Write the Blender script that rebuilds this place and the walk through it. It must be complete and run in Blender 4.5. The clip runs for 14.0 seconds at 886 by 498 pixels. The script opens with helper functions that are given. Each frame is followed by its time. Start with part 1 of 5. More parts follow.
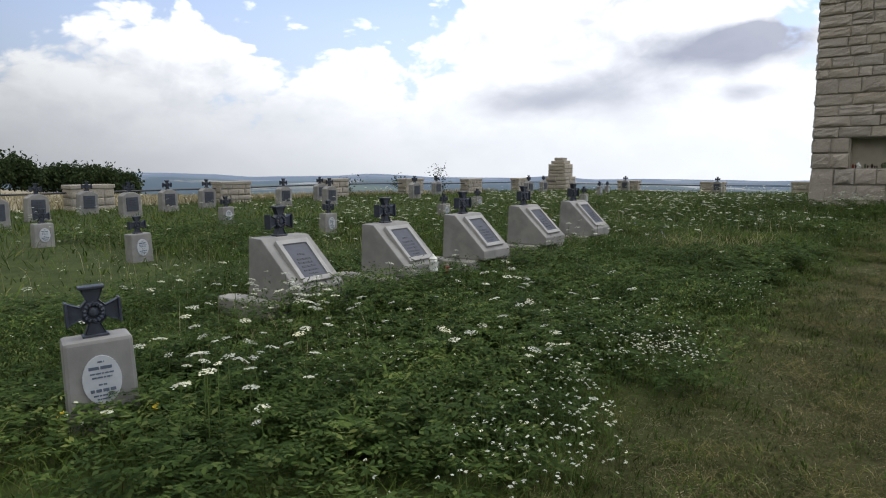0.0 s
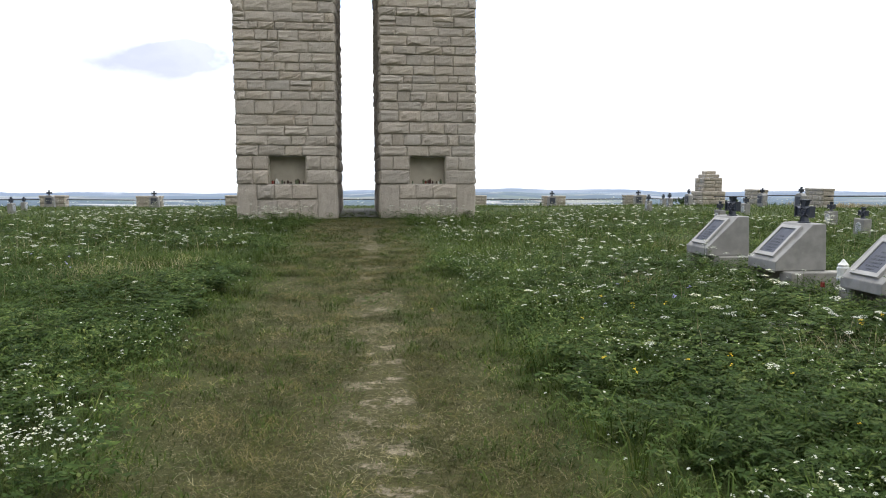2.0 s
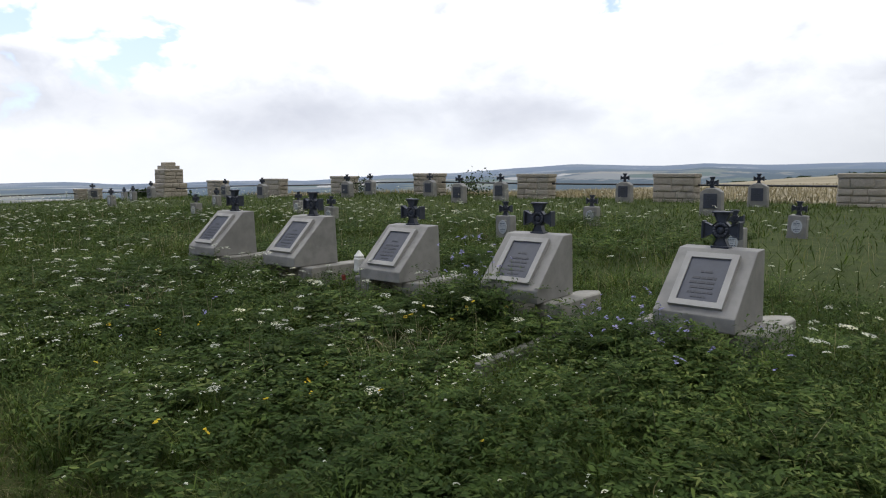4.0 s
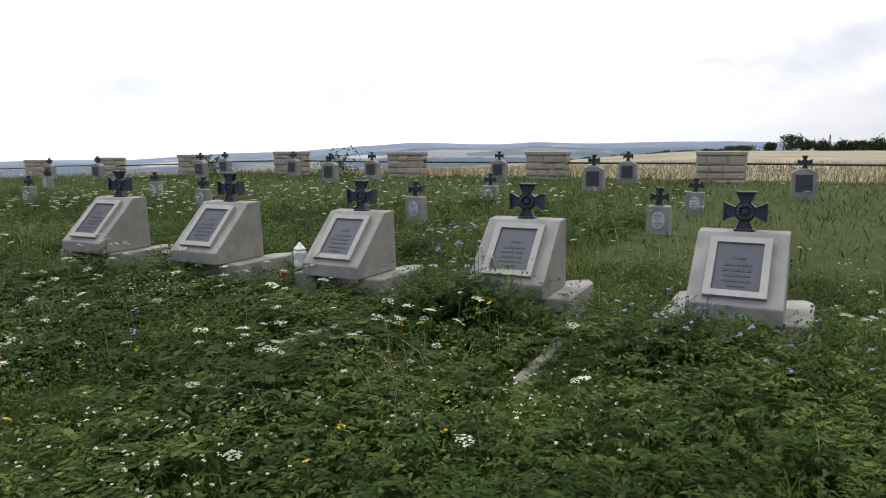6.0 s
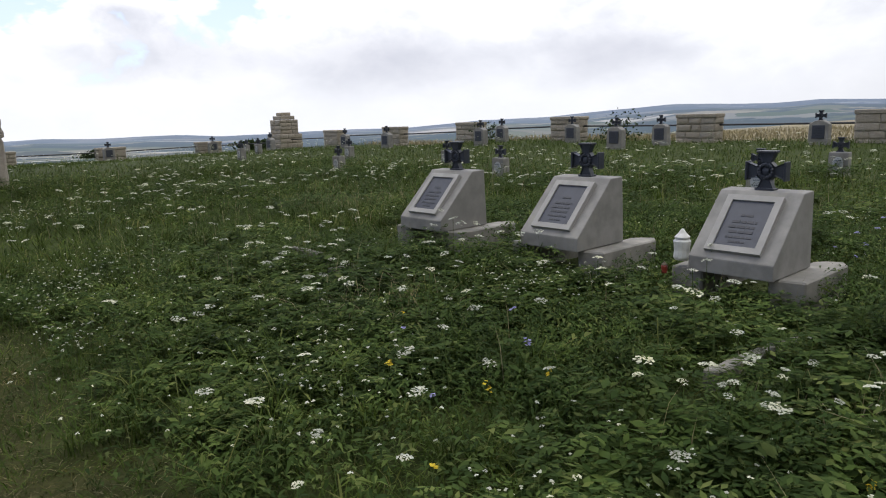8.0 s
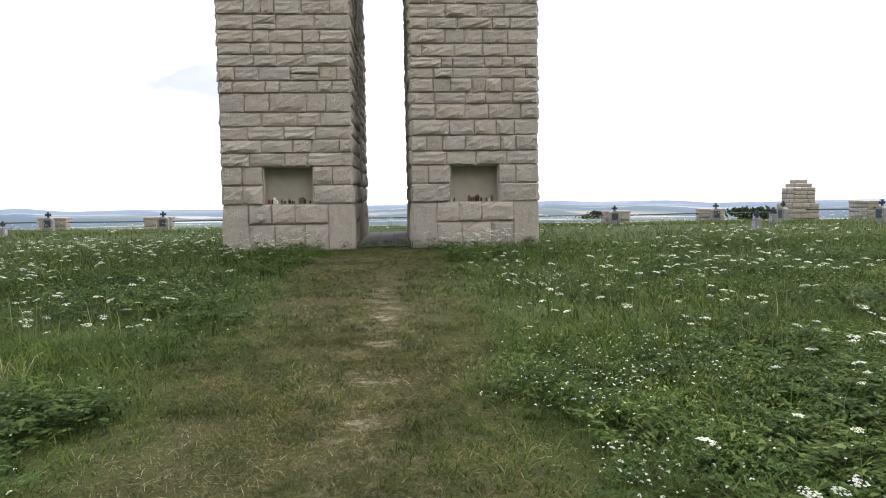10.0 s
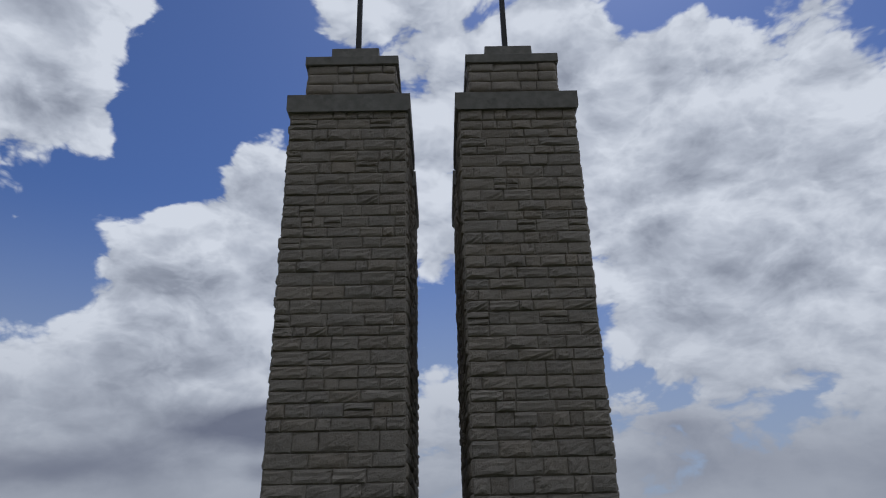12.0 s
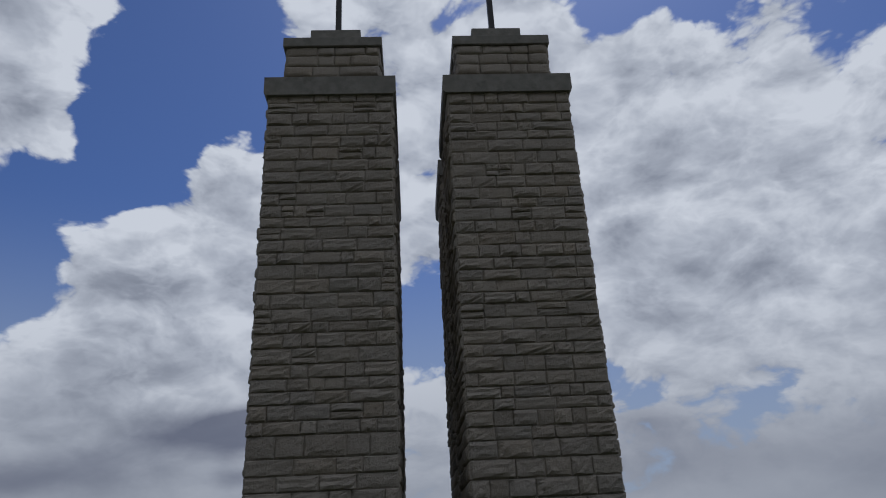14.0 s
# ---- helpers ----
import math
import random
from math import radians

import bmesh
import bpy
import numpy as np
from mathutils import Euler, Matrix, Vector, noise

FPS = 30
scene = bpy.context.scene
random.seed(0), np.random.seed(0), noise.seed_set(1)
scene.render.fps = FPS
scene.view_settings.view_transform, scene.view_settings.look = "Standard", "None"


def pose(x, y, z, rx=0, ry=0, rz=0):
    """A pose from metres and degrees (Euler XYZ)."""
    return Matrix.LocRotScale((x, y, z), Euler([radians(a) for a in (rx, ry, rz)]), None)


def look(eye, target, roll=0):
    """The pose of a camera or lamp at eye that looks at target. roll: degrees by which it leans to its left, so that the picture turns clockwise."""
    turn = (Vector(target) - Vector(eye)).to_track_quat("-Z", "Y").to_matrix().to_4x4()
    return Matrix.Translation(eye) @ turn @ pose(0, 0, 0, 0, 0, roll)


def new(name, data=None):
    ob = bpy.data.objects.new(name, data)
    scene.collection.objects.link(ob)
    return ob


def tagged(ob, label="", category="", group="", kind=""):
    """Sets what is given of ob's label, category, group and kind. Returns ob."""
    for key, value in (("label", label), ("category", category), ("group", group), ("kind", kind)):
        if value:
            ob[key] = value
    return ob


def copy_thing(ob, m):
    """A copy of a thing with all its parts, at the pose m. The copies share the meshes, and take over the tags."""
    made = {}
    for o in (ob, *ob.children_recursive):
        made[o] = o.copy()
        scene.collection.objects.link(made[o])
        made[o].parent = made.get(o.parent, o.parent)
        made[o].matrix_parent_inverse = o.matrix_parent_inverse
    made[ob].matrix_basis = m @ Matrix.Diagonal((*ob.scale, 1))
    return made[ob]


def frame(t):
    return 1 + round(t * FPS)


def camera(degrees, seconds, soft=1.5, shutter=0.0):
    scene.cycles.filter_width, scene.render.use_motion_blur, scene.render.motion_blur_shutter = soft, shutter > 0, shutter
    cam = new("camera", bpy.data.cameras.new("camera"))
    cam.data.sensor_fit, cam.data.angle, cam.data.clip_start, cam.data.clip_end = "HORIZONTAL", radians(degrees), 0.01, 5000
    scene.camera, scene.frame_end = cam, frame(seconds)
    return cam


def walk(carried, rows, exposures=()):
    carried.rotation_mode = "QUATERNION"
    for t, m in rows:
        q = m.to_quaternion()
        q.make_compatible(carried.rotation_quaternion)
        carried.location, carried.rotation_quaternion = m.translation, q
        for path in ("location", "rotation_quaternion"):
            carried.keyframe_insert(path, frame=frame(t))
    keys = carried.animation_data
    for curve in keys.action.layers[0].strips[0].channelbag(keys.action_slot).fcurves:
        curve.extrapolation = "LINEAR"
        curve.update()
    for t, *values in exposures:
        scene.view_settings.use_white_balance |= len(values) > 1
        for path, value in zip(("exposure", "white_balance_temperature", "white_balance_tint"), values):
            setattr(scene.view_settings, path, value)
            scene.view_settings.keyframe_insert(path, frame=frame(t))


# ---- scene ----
cam = camera(65.7, 14.0, soft=1.1)
EXPOSURES = [(0, 0.52, 6500, 8), (0.6, 1.25, 6500, 8), (2.2, 1.3, 6500, 8), (3.2, 0.42, 6500, 8), (6.0, 0.85, 6650, 10), (6.5, 0.85, 6650, 10), (7.0, 0.42, 6600, 10),
             (7.6, 0.4, 6600, 10), (9.4, 1.4, 6600, 9), (10.1, 1.45, 6550, 9), (10.5, 0.1, 6400, 9), (11.0, -0.6, 6050, 8), (11.6, -0.95, 5850, 10), (12.4, -1.15, 5850, 10), (13.2, -1.4, 5850, 10), (13.6, -1.4, 5850, 10), (14.0, -1.2, 5850, 10)]
PATH = [
    (0, (-0.098, 0.041, 1.643), (-1.296, 1.625, 1.411), -0.4),
    (0.3, (-0.058, 0.157, 1.641), (-0.893, 1.956, 1.379), -1.9),
    (0.5, (-0.048, 0.248, 1.642), (-0.608, 2.144, 1.344), -1.2),
    (1, (-0.087, 0.497, 1.677), (-0.187, 2.478, 1.418), -0.3),
    (1.5, (-0.073, 0.778, 1.705), (-0.056, 2.767, 1.495), -3.2),
    (2, (0.013, 1.121, 1.713), (0.254, 3.096, 1.512), 0.0),
    (2.5, (-0.034, 1.488, 1.699), (0.764, 3.317, 1.562), 0.4),
    (3, (-0.028, 1.806, 1.726), (1.231, 3.35, 1.547), 0.4),
    (3.5, (0.031, 2.139, 1.705), (1.53, 3.449, 1.51), 0.6),
    (3.7, (0.042, 2.268, 1.735), (1.546, 3.569, 1.521), -0.0),
    (6, (0.186, 3.98, 1.723), (1.955, 4.864, 1.428), -0.3),
    (6.5, (0.229, 4.338, 1.751), (1.953, 5.315, 1.487), -0.9),
    (7, (0.378, 4.686, 1.739), (2.009, 5.818, 1.502), -1.4),
    (7.2, (0.416, 4.835, 1.735), (1.996, 6.027, 1.447), -1.5),
    (9.3, (0.526, 6.603, 1.781), (1.124, 8.493, 1.515), -1.9),
    (9.5, (0.49, 6.752, 1.806), (0.923, 8.691, 1.574), -1.9),
    (10, (0.416, 7.046, 1.783), (0.541, 9.035, 1.622), -0.8),
    (10.5, (0.392, 7.39, 1.795), (0.367, 9.389, 1.857), -1.5),
    (11, (0.349, 7.803, 1.871), (0.338, 9.772, 2.226), -0.9),
    (11.5, (0.232, 8.08, 1.84), (0.248, 9.998, 2.41), -0.3),
    (12, (0.049, 8.374, 1.858), (0.066, 10.21, 2.651), -1.3),
    (12.5, (-0.041, 8.57, 1.91), (-0.007, 10.374, 2.773), -1.1),
    (13, (-0.075, 8.792, 1.965), (0.069, 10.56, 2.888), -2.7),
    (13.5, (-0.263, 9.074, 1.972), (-0.169, 10.859, 2.869), -2.2),
    (14, (-0.442, 9.415, 1.998), (-0.338, 11.247, 2.793), -2.9),
]
walk(cam, [(t, look(eye, target, roll)) for t, eye, target, roll in PATH], EXPOSURES)

# ---- world and sun ----
SUN_AZ, SUN_EL = 20.0, 58.0     # azimuth from +y towards +x
SUN_DIR = Vector((math.sin(radians(SUN_AZ)) * math.cos(radians(SUN_EL)),
                  math.cos(radians(SUN_AZ)) * math.cos(radians(SUN_EL)), math.sin(radians(SUN_EL))))

sun = new("sun", bpy.data.lights.new("sun", "SUN"))
sun.data.energy, sun.data.angle, sun.data.color = 0.8, radians(18), (1.0, 0.96, 0.9)
sun.matrix_world = look(SUN_DIR * 60, (0, 0, 0))


class Nodes:
    """Small shorthand for building node trees."""

    def __init__(self, tree):
        self.tree = tree
        tree.nodes.clear()

    def add(self, kind, **sets):
        n = self.tree.nodes.new(kind)
        for k, v in sets.items():
            if k in n.inputs:
                self.plug(v, n.inputs[k])
        return n

    def plug(self, v, socket):
        if isinstance(v, bpy.types.NodeSocket):
            self.tree.links.new(v, socket)
        else:
            socket.default_value = v

    def math(self, op, a, b=0.0, c=0.0, clamp=False):
        n = self.tree.nodes.new("ShaderNodeMath")
        n.operation, n.use_clamp = op, clamp
        for i, v in enumerate((a, b, c)):
            self.plug(v, n.inputs[i])
        return n.outputs[0]

    def vec(self, op, a, b=(0, 0, 0)):
        n = self.tree.nodes.new("ShaderNodeVectorMath")
        n.operation = op
        self.plug(a, n.inputs[0])
        if op == "SCALE":
            self.plug(b, n.inputs[3])
        else:
            self.plug(b, n.inputs[1])
        return n.outputs[1] if op in ("DOT_PRODUCT", "LENGTH", "DISTANCE") else n.outputs[0]

    def noise(self, vector, scale, detail=4.0, rough=0.55, distort=0.0):
        n = self.add("ShaderNodeTexNoise", Vector=vector, Scale=scale, Detail=detail, Roughness=rough, Distortion=distort)
        return n.outputs["Fac"]

    def span(self, v, lo, hi, a=0.0, b=1.0, smooth=True):
        n = self.tree.nodes.new("ShaderNodeMapRange")
        n.interpolation_type = "SMOOTHSTEP" if smooth else "LINEAR"
        for i, x in enumerate((v, lo, hi, a, b)):
            self.plug(x, n.inputs[i])
        return n.outputs[0]

    def mix(self, f, a, b, kind="MIX"):
        n = self.tree.nodes.new("ShaderNodeMix")
        n.data_type, n.blend_type = "RGBA", kind
        for i, v in ((0, f), (6, a), (7, b)):
            self.plug((*v, 1.0) if isinstance(v, tuple) and len(v) == 3 else v, n.inputs[i])
        return n.outputs[2]

    def ramp(self, f, stops):
        n = self.tree.nodes.new("ShaderNodeValToRGB")
        self.plug(f, n.inputs[0])
        e = n.color_ramp.elements
        while len(e) < len(stops):
            e.new(0.5)
        for el, (p, c) in zip(e, stops):
            el.position, el.color = p, (*c, 1.0)
        return n.outputs[0]


def aim(az, el):
    a, e = radians(az), radians(el)
    return (math.sin(a) * math.cos(e), math.cos(a) * math.cos(e), math.sin(e))


world = bpy.data.worlds.new("sky")
scene.world = world
world.use_nodes = True
N = Nodes(world.node_tree)
D = N.add("ShaderNodeTexCoord").outputs["Generated"]
sky = N.tree.nodes.new("ShaderNodeTexSky")
sky.sky_type, sky.sun_disc = "NISHITA", False
sky.sun_elevation, sky.sun_rotation = radians(SUN_EL), radians(SUN_AZ)
sky.air_density, sky.dust_density, sky.ozone_density = 1.0, 0.6, 2.0
sep = N.add("ShaderNodeSeparateXYZ", Vector=D)
DZ = sep.outputs[2]
blue = N.mix(1.0, sky.outputs[0], (0.080, 0.093, 0.132), "MULTIPLY")
blue = N.mix(N.span(DZ, 0.08, 0.46, 0.8, 0.0), blue, (0.62, 0.70, 0.83))
flat = N.vec("MULTIPLY", D, (1.0, 1.0, 1.7))
n_big = N.noise(N.vec("ADD", flat, (3.1, 0.4, 1.3)), 2.6, 3.0, 0.5)
soft_d = N.vec("ADD", flat, N.vec("SCALE", N.add("ShaderNodeTexNoise", Vector=flat, Scale=6.0, Detail=5.0).outputs["Color"], 0.10))


def billow(vector, scale, detail):
    v = N.add("ShaderNodeTexVoronoi", Vector=vector, Scale=scale, Detail=detail, Roughness=0.55, Lacunarity=2.1)
    return N.math("SUBTRACT", 1.0, v.outputs["Distance"])


def puffs(shift):
    v = N.vec("ADD", soft_d, shift)
    wisps = N.noise(N.vec("ADD", v, (7.7, 2.2, 5.1)), 8.0, 9.0, 0.6)
    return N.math("ADD", N.math("MULTIPLY", billow(v, 6.5, 4.0), 0.5), N.math("MULTIPLY", wisps, 0.5))


n_mid = puffs((0, 0, 0))
# large banks of cloud and the open patches between them
dens = N.math("MULTIPLY_ADD", n_big, 0.7, -0.12)
for az, el, r, w in ((-17, 16, 0.20, 0.50), (-26, 9, 0.17, 0.34), (-15, 25, 0.12, 0.42), (-23, 20, 0.10, 0.3), (-1, 24, 0.07, 0.25), (4, 30, 0.16, 0.34), (2, 40, 0.2, 0.3),
                     (-36, 37, 0.15, 0.72), (-40, 26, 0.09, 0.5), (-34, 25, 0.06, 0.3), (22, 31, 0.22, 0.36), (32, 22, 0.24, 0.34), (14, 36, 0.16, 0.25), (20, 18, 0.14, 0.20),
                     (-27, 32, 0.10, -0.50), (-18, 37, 0.10, -0.45), (-38, 20, 0.08, -0.30), (-33, 31, 0.06, 0.62), (-29, 29, 0.04, 0.4), (-22, 30, 0.06, -0.2), (22, 41, 0.05, -0.34),
                     (29, 40, 0.07, -0.28), (26, 25, 0.07, -0.25), (20, 11.5, 0.05, -0.16), (29, 11, 0.06, -0.18), (0, 18, 0.03, -0.1), (1, 12, 0.08, 0.2),
                     (-54, 15, 0.30, -0.02), (50, 14, 0.2, 0.45), (75, 16, 0.25, 0.5), (95, 14, 0.25, 0.2), (-78, 14, 0.25, -0.1), (38, 16, 0.16, 0.45), (22, 15.5, 0.12, 0.28), (60, 18, 0.2, 0.4), (-40, 9, 0.1, 0.15), (-30, 4, 0.2, 0.2), (30, 3, 0.2, 0.15)):
    dist = N.vec("DISTANCE", D, aim(az, el))
    dens = N.math("MULTIPLY_ADD", N.span(dist, 0.0, r * 1.5, 1.0, 0.0), w, dens)
dens = N.math("MULTIPLY_ADD", n_mid, 0.95, N.math("SUBTRACT", dens, 0.235))
haze = N.span(DZ, 0.02, 0.26, 0.5, 0.0)
dens = N.math("ADD", dens, haze)
# a closed cloud deck overhead and behind
dens = N.math("ADD", dens, N.math("MAXIMUM", N.span(DZ, 0.68, 0.85, 0.0, 0.4), N.span(sep.outputs[1], 0.25, -0.2, 0.0, 0.4)))
cover = N.span(dens, 0.35, 0.48)
# lit tops and grey undersides
n_low = puffs((0.012, 0.008, 0.045))
lit = N.math("SUBTRACT", n_mid, n_low)
thick = N.span(dens, 0.55, 1.05, 0.0, 1.0)
shade = N.math("ADD", N.math("MULTIPLY", lit, 1.35), N.math("MULTIPLY_ADD", thick, -0.30, 0.87), clamp=True)
cloud = N.ramp(shade, [(0.0, (0.37, 0.395, 0.46)), (0.35, (0.60, 0.625, 0.70)), (0.7, (0.98, 1.0, 1.06)), (1.0, (1.40, 1.40, 1.42))])
low = N.mix(N.span(DZ, 0.0, 0.34, 0.95, 0.0), cloud, (0.66, 0.68, 0.735))
# flat violet-grey cloud bars low over the hills
bars = 0.0
tall_d = N.vec("ADD", N.vec("MULTIPLY", D, (1.0, 1.0, 3.2)), N.vec("SCALE", N.add("ShaderNodeTexNoise", Vector=N.vec("MULTIPLY", D, (1.0, 1.0, 2.5)), Scale=9.0, Detail=6.0).outputs["Color"], 0.13))
for az, el, rr, w in ((-15.5, 8.8, 0.16, 1.15), (-12.0, 9.8, 0.11, 0.8), (-24, 6.2, 0.15, 0.6), (-30, 5.4, 0.12, 0.6), (-13.5, 5.6, 0.07, 0.6), (22, 5.5, 0.2, 0.4), (38, 4.6, 0.25, 0.5), (56, 4.8, 0.22, 0.5), (18, 8.5, 0.14, 0.5), (-6, 7.0, 0.1, 0.3), (88, 6.5, 0.2, 0.4)):
    c = aim(az, el)
    bars = N.math("MULTIPLY_ADD", N.span(N.vec("DISTANCE", tall_d, (c[0] + 0.065, c[1] + 0.065, c[2] * 3.2 + 0.065)), 0.0, rr, 1.0, 0.0), w, bars)
low = N.mix(N.math("MINIMUM", N.math("MULTIPLY", bars, 0.9), 0.85), low, (0.25, 0.268, 0.36))
glow = N.span(N.vec("DOT_PRODUCT", D, tuple(SUN_DIR)), -0.34, 0.5, 0.09, 1.0)
out = N.vec("SCALE", N.mix(cover, blue, low), glow)
bg = N.add("ShaderNodeBackground", Color=out, Strength=1.0)
N.tree.links.new(bg.outputs[0], N.add("ShaderNodeOutputWorld").inputs[0])

# ---- materials ----
def material(name, build):
    m = bpy.data.materials.new(name)
    m.use_nodes = True
    n = Nodes(m.node_tree)
    bsdf = n.add("ShaderNodeBsdfPrincipled")
    out = n.add("ShaderNodeOutputMaterial")
    n.tree.links.new(bsdf.outputs[0], out.inputs[0])
    build(n, bsdf, out)
    return m


def bump(n, bsdf, height, strength, distance):
    b = n.add("ShaderNodeBump", Strength=strength, Distance=distance, Height=height)
    n.tree.links.new(b.outputs[0], bsdf.inputs["Normal"])


def place(n):
    return n.add("ShaderNodeNewGeometry").outputs["Position"]


def stone_look(tones, joint=False):
    def build(n, bsdf, out):
        p = place(n)
        rnd = n.add("ShaderNodeObjectInfo").outputs["Random"]
        isl = n.add("ShaderNodeNewGeometry").outputs["Random Per Island"]
        pick = n.math("FRACT", n.math("ADD", rnd, isl))
        c = n.ramp(pick, tones)
        big, fine = n.noise(p, 1.3, 4.0), n.noise(p, 22.0, 6.0, 0.65)
        c = n.mix(n.span(big, 0.35, 0.7, 0.0, 0.45), c, (0.27, 0.236, 0.195))
        c = n.mix(n.span(fine, 0.35, 0.75, 0.0, 0.45), c, (0.47, 0.42, 0.36))
        c = n.mix(n.span(n.noise(p, 5.5, 6.0, 0.65), 0.56, 0.72, 0.0, 0.45), c, (0.19, 0.17, 0.145))
        n.plug(c, bsdf.inputs["Base Color"])
        n.plug(0.92, bsdf.inputs["Roughness"])
        bump(n, bsdf, n.math("ADD", n.noise(p, 7.0, 9.0, 0.72), n.math("MULTIPLY", fine, 0.5)), 0.85, 0.05)
    return build


M_STONE = material("rock_faced_limestone", stone_look([(0.0, (0.31, 0.270, 0.222)), (0.2, (0.385, 0.345, 0.293)), (0.4, (0.30, 0.272, 0.236)), (0.6, (0.40, 0.348, 0.282)), (0.8, (0.33, 0.302, 0.265)), (1.0, (0.37, 0.315, 0.248))]))
M_PIER = material("pier_sandstone", stone_look([(0.0, (0.27, 0.24, 0.19)), (0.5, (0.34, 0.30, 0.235)), (1.0, (0.25, 0.23, 0.19))]))


def plain(colour, rough=0.8, metal=0.0, vary=0.25, scale=8.0, height=0.3, depth=0.005, stain=None):
    def build(n, bsdf, out):
        p = place(n)
        a, b = n.noise(p, scale, 6.0, 0.6), n.noise(p, scale * 0.22, 3.0)
        dark = tuple(v * (1 - vary) for v in colour)
        pale = tuple(min(1.0, v * (1 + vary * 0.6)) for v in colour)
        c = n.mix(n.span(a, 0.3, 0.7), dark, pale)
        c = n.mix(n.span(b, 0.4, 0.7, 0.0, 0.5), c, dark)
        if stain:
            c = n.mix(n.span(n.noise(p, scale * 0.6, 5.0, 0.65), 0.55, 0.7, 0.0, 0.6), c, stain)
        n.plug(c, bsdf.inputs["Base Color"])
        n.plug(rough, bsdf.inputs["Roughness"])
        n.plug(metal, bsdf.inputs["Metallic"])
        bump(n, bsdf, n.noise(p, scale * 6, 4.0), height, depth)
    return build


M_MORTAR = material("mortar", plain((0.25, 0.225, 0.19), 0.95, vary=0.3))
M_CAST = material("cast_concrete", plain((0.255, 0.2451, 0.22), 0.9, vary=0.2, scale=4.0, stain=(0.1445, 0.1376, 0.1232)))
M_GRAVE = material("grave_concrete", plain((0.238, 0.231, 0.215), 0.88, vary=0.22, scale=5.0, stain=(0.27, 0.26, 0.22)))
M_GRAVE_FRAME = material("plaque_frame_concrete", plain((0.31, 0.302, 0.285), 0.85, vary=0.14, scale=7.0))
M_FOOT = material("footing_concrete", plain((0.245, 0.233, 0.205), 0.92, vary=0.25, scale=6.0, stain=(0.2, 0.2, 0.15)))
M_IRON = material("painted_cast_iron", plain((0.028, 0.034, 0.05), 0.5, vary=0.35, scale=20.0, height=0.4, depth=0.003))
M_RAIL = material("black_steel_rail", plain((0.018, 0.018, 0.02), 0.5, vary=0.2))
M_PLAQUE = material("slate_plaque", plain((0.042, 0.048, 0.066), 0.6, vary=0.15, scale=12.0, height=0.1))
M_LETTER = material("plaque_lettering", plain((0.022, 0.025, 0.034), 0.6, vary=0.1))
M_ENAMEL = material("white_enamel", plain((0.44, 0.46, 0.48), 0.45, vary=0.08, scale=14.0, height=0.05))
M_INK = material("enamel_lettering", plain((0.09, 0.11, 0.15), 0.5, vary=0.1))
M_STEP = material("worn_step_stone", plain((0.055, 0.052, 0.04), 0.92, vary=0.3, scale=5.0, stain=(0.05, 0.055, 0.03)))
M_NICHE = material("niche_plaster", plain((0.36, 0.325, 0.26), 0.9, vary=0.12, scale=2.5, stain=(0.28, 0.25, 0.2)))
M_CANDLE_DARK = material("burnt_lantern_glass", plain((0.05, 0.022, 0.018), 0.3, vary=0.4, scale=25))
M_CANDLE_RED = material("red_candle_glass", plain((0.20, 0.03, 0.02), 0.3, vary=0.2, scale=25))
M_CANDLE_WHITE = material("white_lantern", plain((0.62, 0.62, 0.58), 0.4, vary=0.12, scale=20))
M_CANDLE_GREEN = material("dull_green_glass", plain((0.09, 0.11, 0.06), 0.3, vary=0.3, scale=25))
M_LID = material("tarnished_lid", plain((0.12, 0.10, 0.07), 0.45, 0.6, vary=0.3))
M_BARK = material("bark", plain((0.09, 0.075, 0.06), 0.95, vary=0.4, scale=3.0))


def leafy(stops, rough=0.7, through_light=0.25, patch=0.7):
    def build(n, bsdf, out):
        p = place(n)
        isl = n.add("ShaderNodeNewGeometry").outputs["Random Per Island"]
        c = n.ramp(isl, stops)
        c = n.mix(n.span(n.noise(p, patch, 4.0), 0.38, 0.64, 0.0, 0.6), c, stops[0][1])
        lump = n.ramp(n.noise(p, 3.4, 3.0, 0.6), [(0.3, (0.55, 0.56, 0.55)), (0.5, (1.0, 1.0, 1.0)), (0.7, (1.45, 1.38, 1.2))])
        c = n.mix(1.0, c, lump, "MULTIPLY")
        n.plug(c, bsdf.inputs["Base Color"])
        n.plug(rough, bsdf.inputs["Roughness"])
        n.plug(0.05, bsdf.inputs["Specular IOR Level"])
        t = n.add("ShaderNodeBsdfTranslucent", Color=c)
        s = n.add("ShaderNodeMixShader", Fac=through_light)
        n.tree.links.new(bsdf.outputs[0], s.inputs[1])
        n.tree.links.new(t.outputs[0], s.inputs[2])
        n.tree.links.new(s.outputs[0], out.inputs[0])
    return build


M_GRASS = material("meadow_grass", leafy([(0.0, (0.0295, 0.0505, 0.0106)), (0.4, (0.0541, 0.0844, 0.0167)), (0.8, (0.0886, 0.1261, 0.0264)), (1.0, (0.1558, 0.1522, 0.0598))]))
M_TURF = material("trodden_turf", leafy([(0.0, (0.034, 0.048, 0.011)), (0.4, (0.062, 0.069, 0.018)), (0.72, (0.108, 0.096, 0.036)), (1.0, (0.22, 0.185, 0.095))], patch=1.6))
M_WEED = material("broad_weeds", leafy([(0.0, (0.029, 0.053, 0.014)), (0.45, (0.056, 0.090, 0.024)), (0.8, (0.098, 0.142, 0.038)), (1.0, (0.155, 0.180, 0.058))], through_light=0.35))
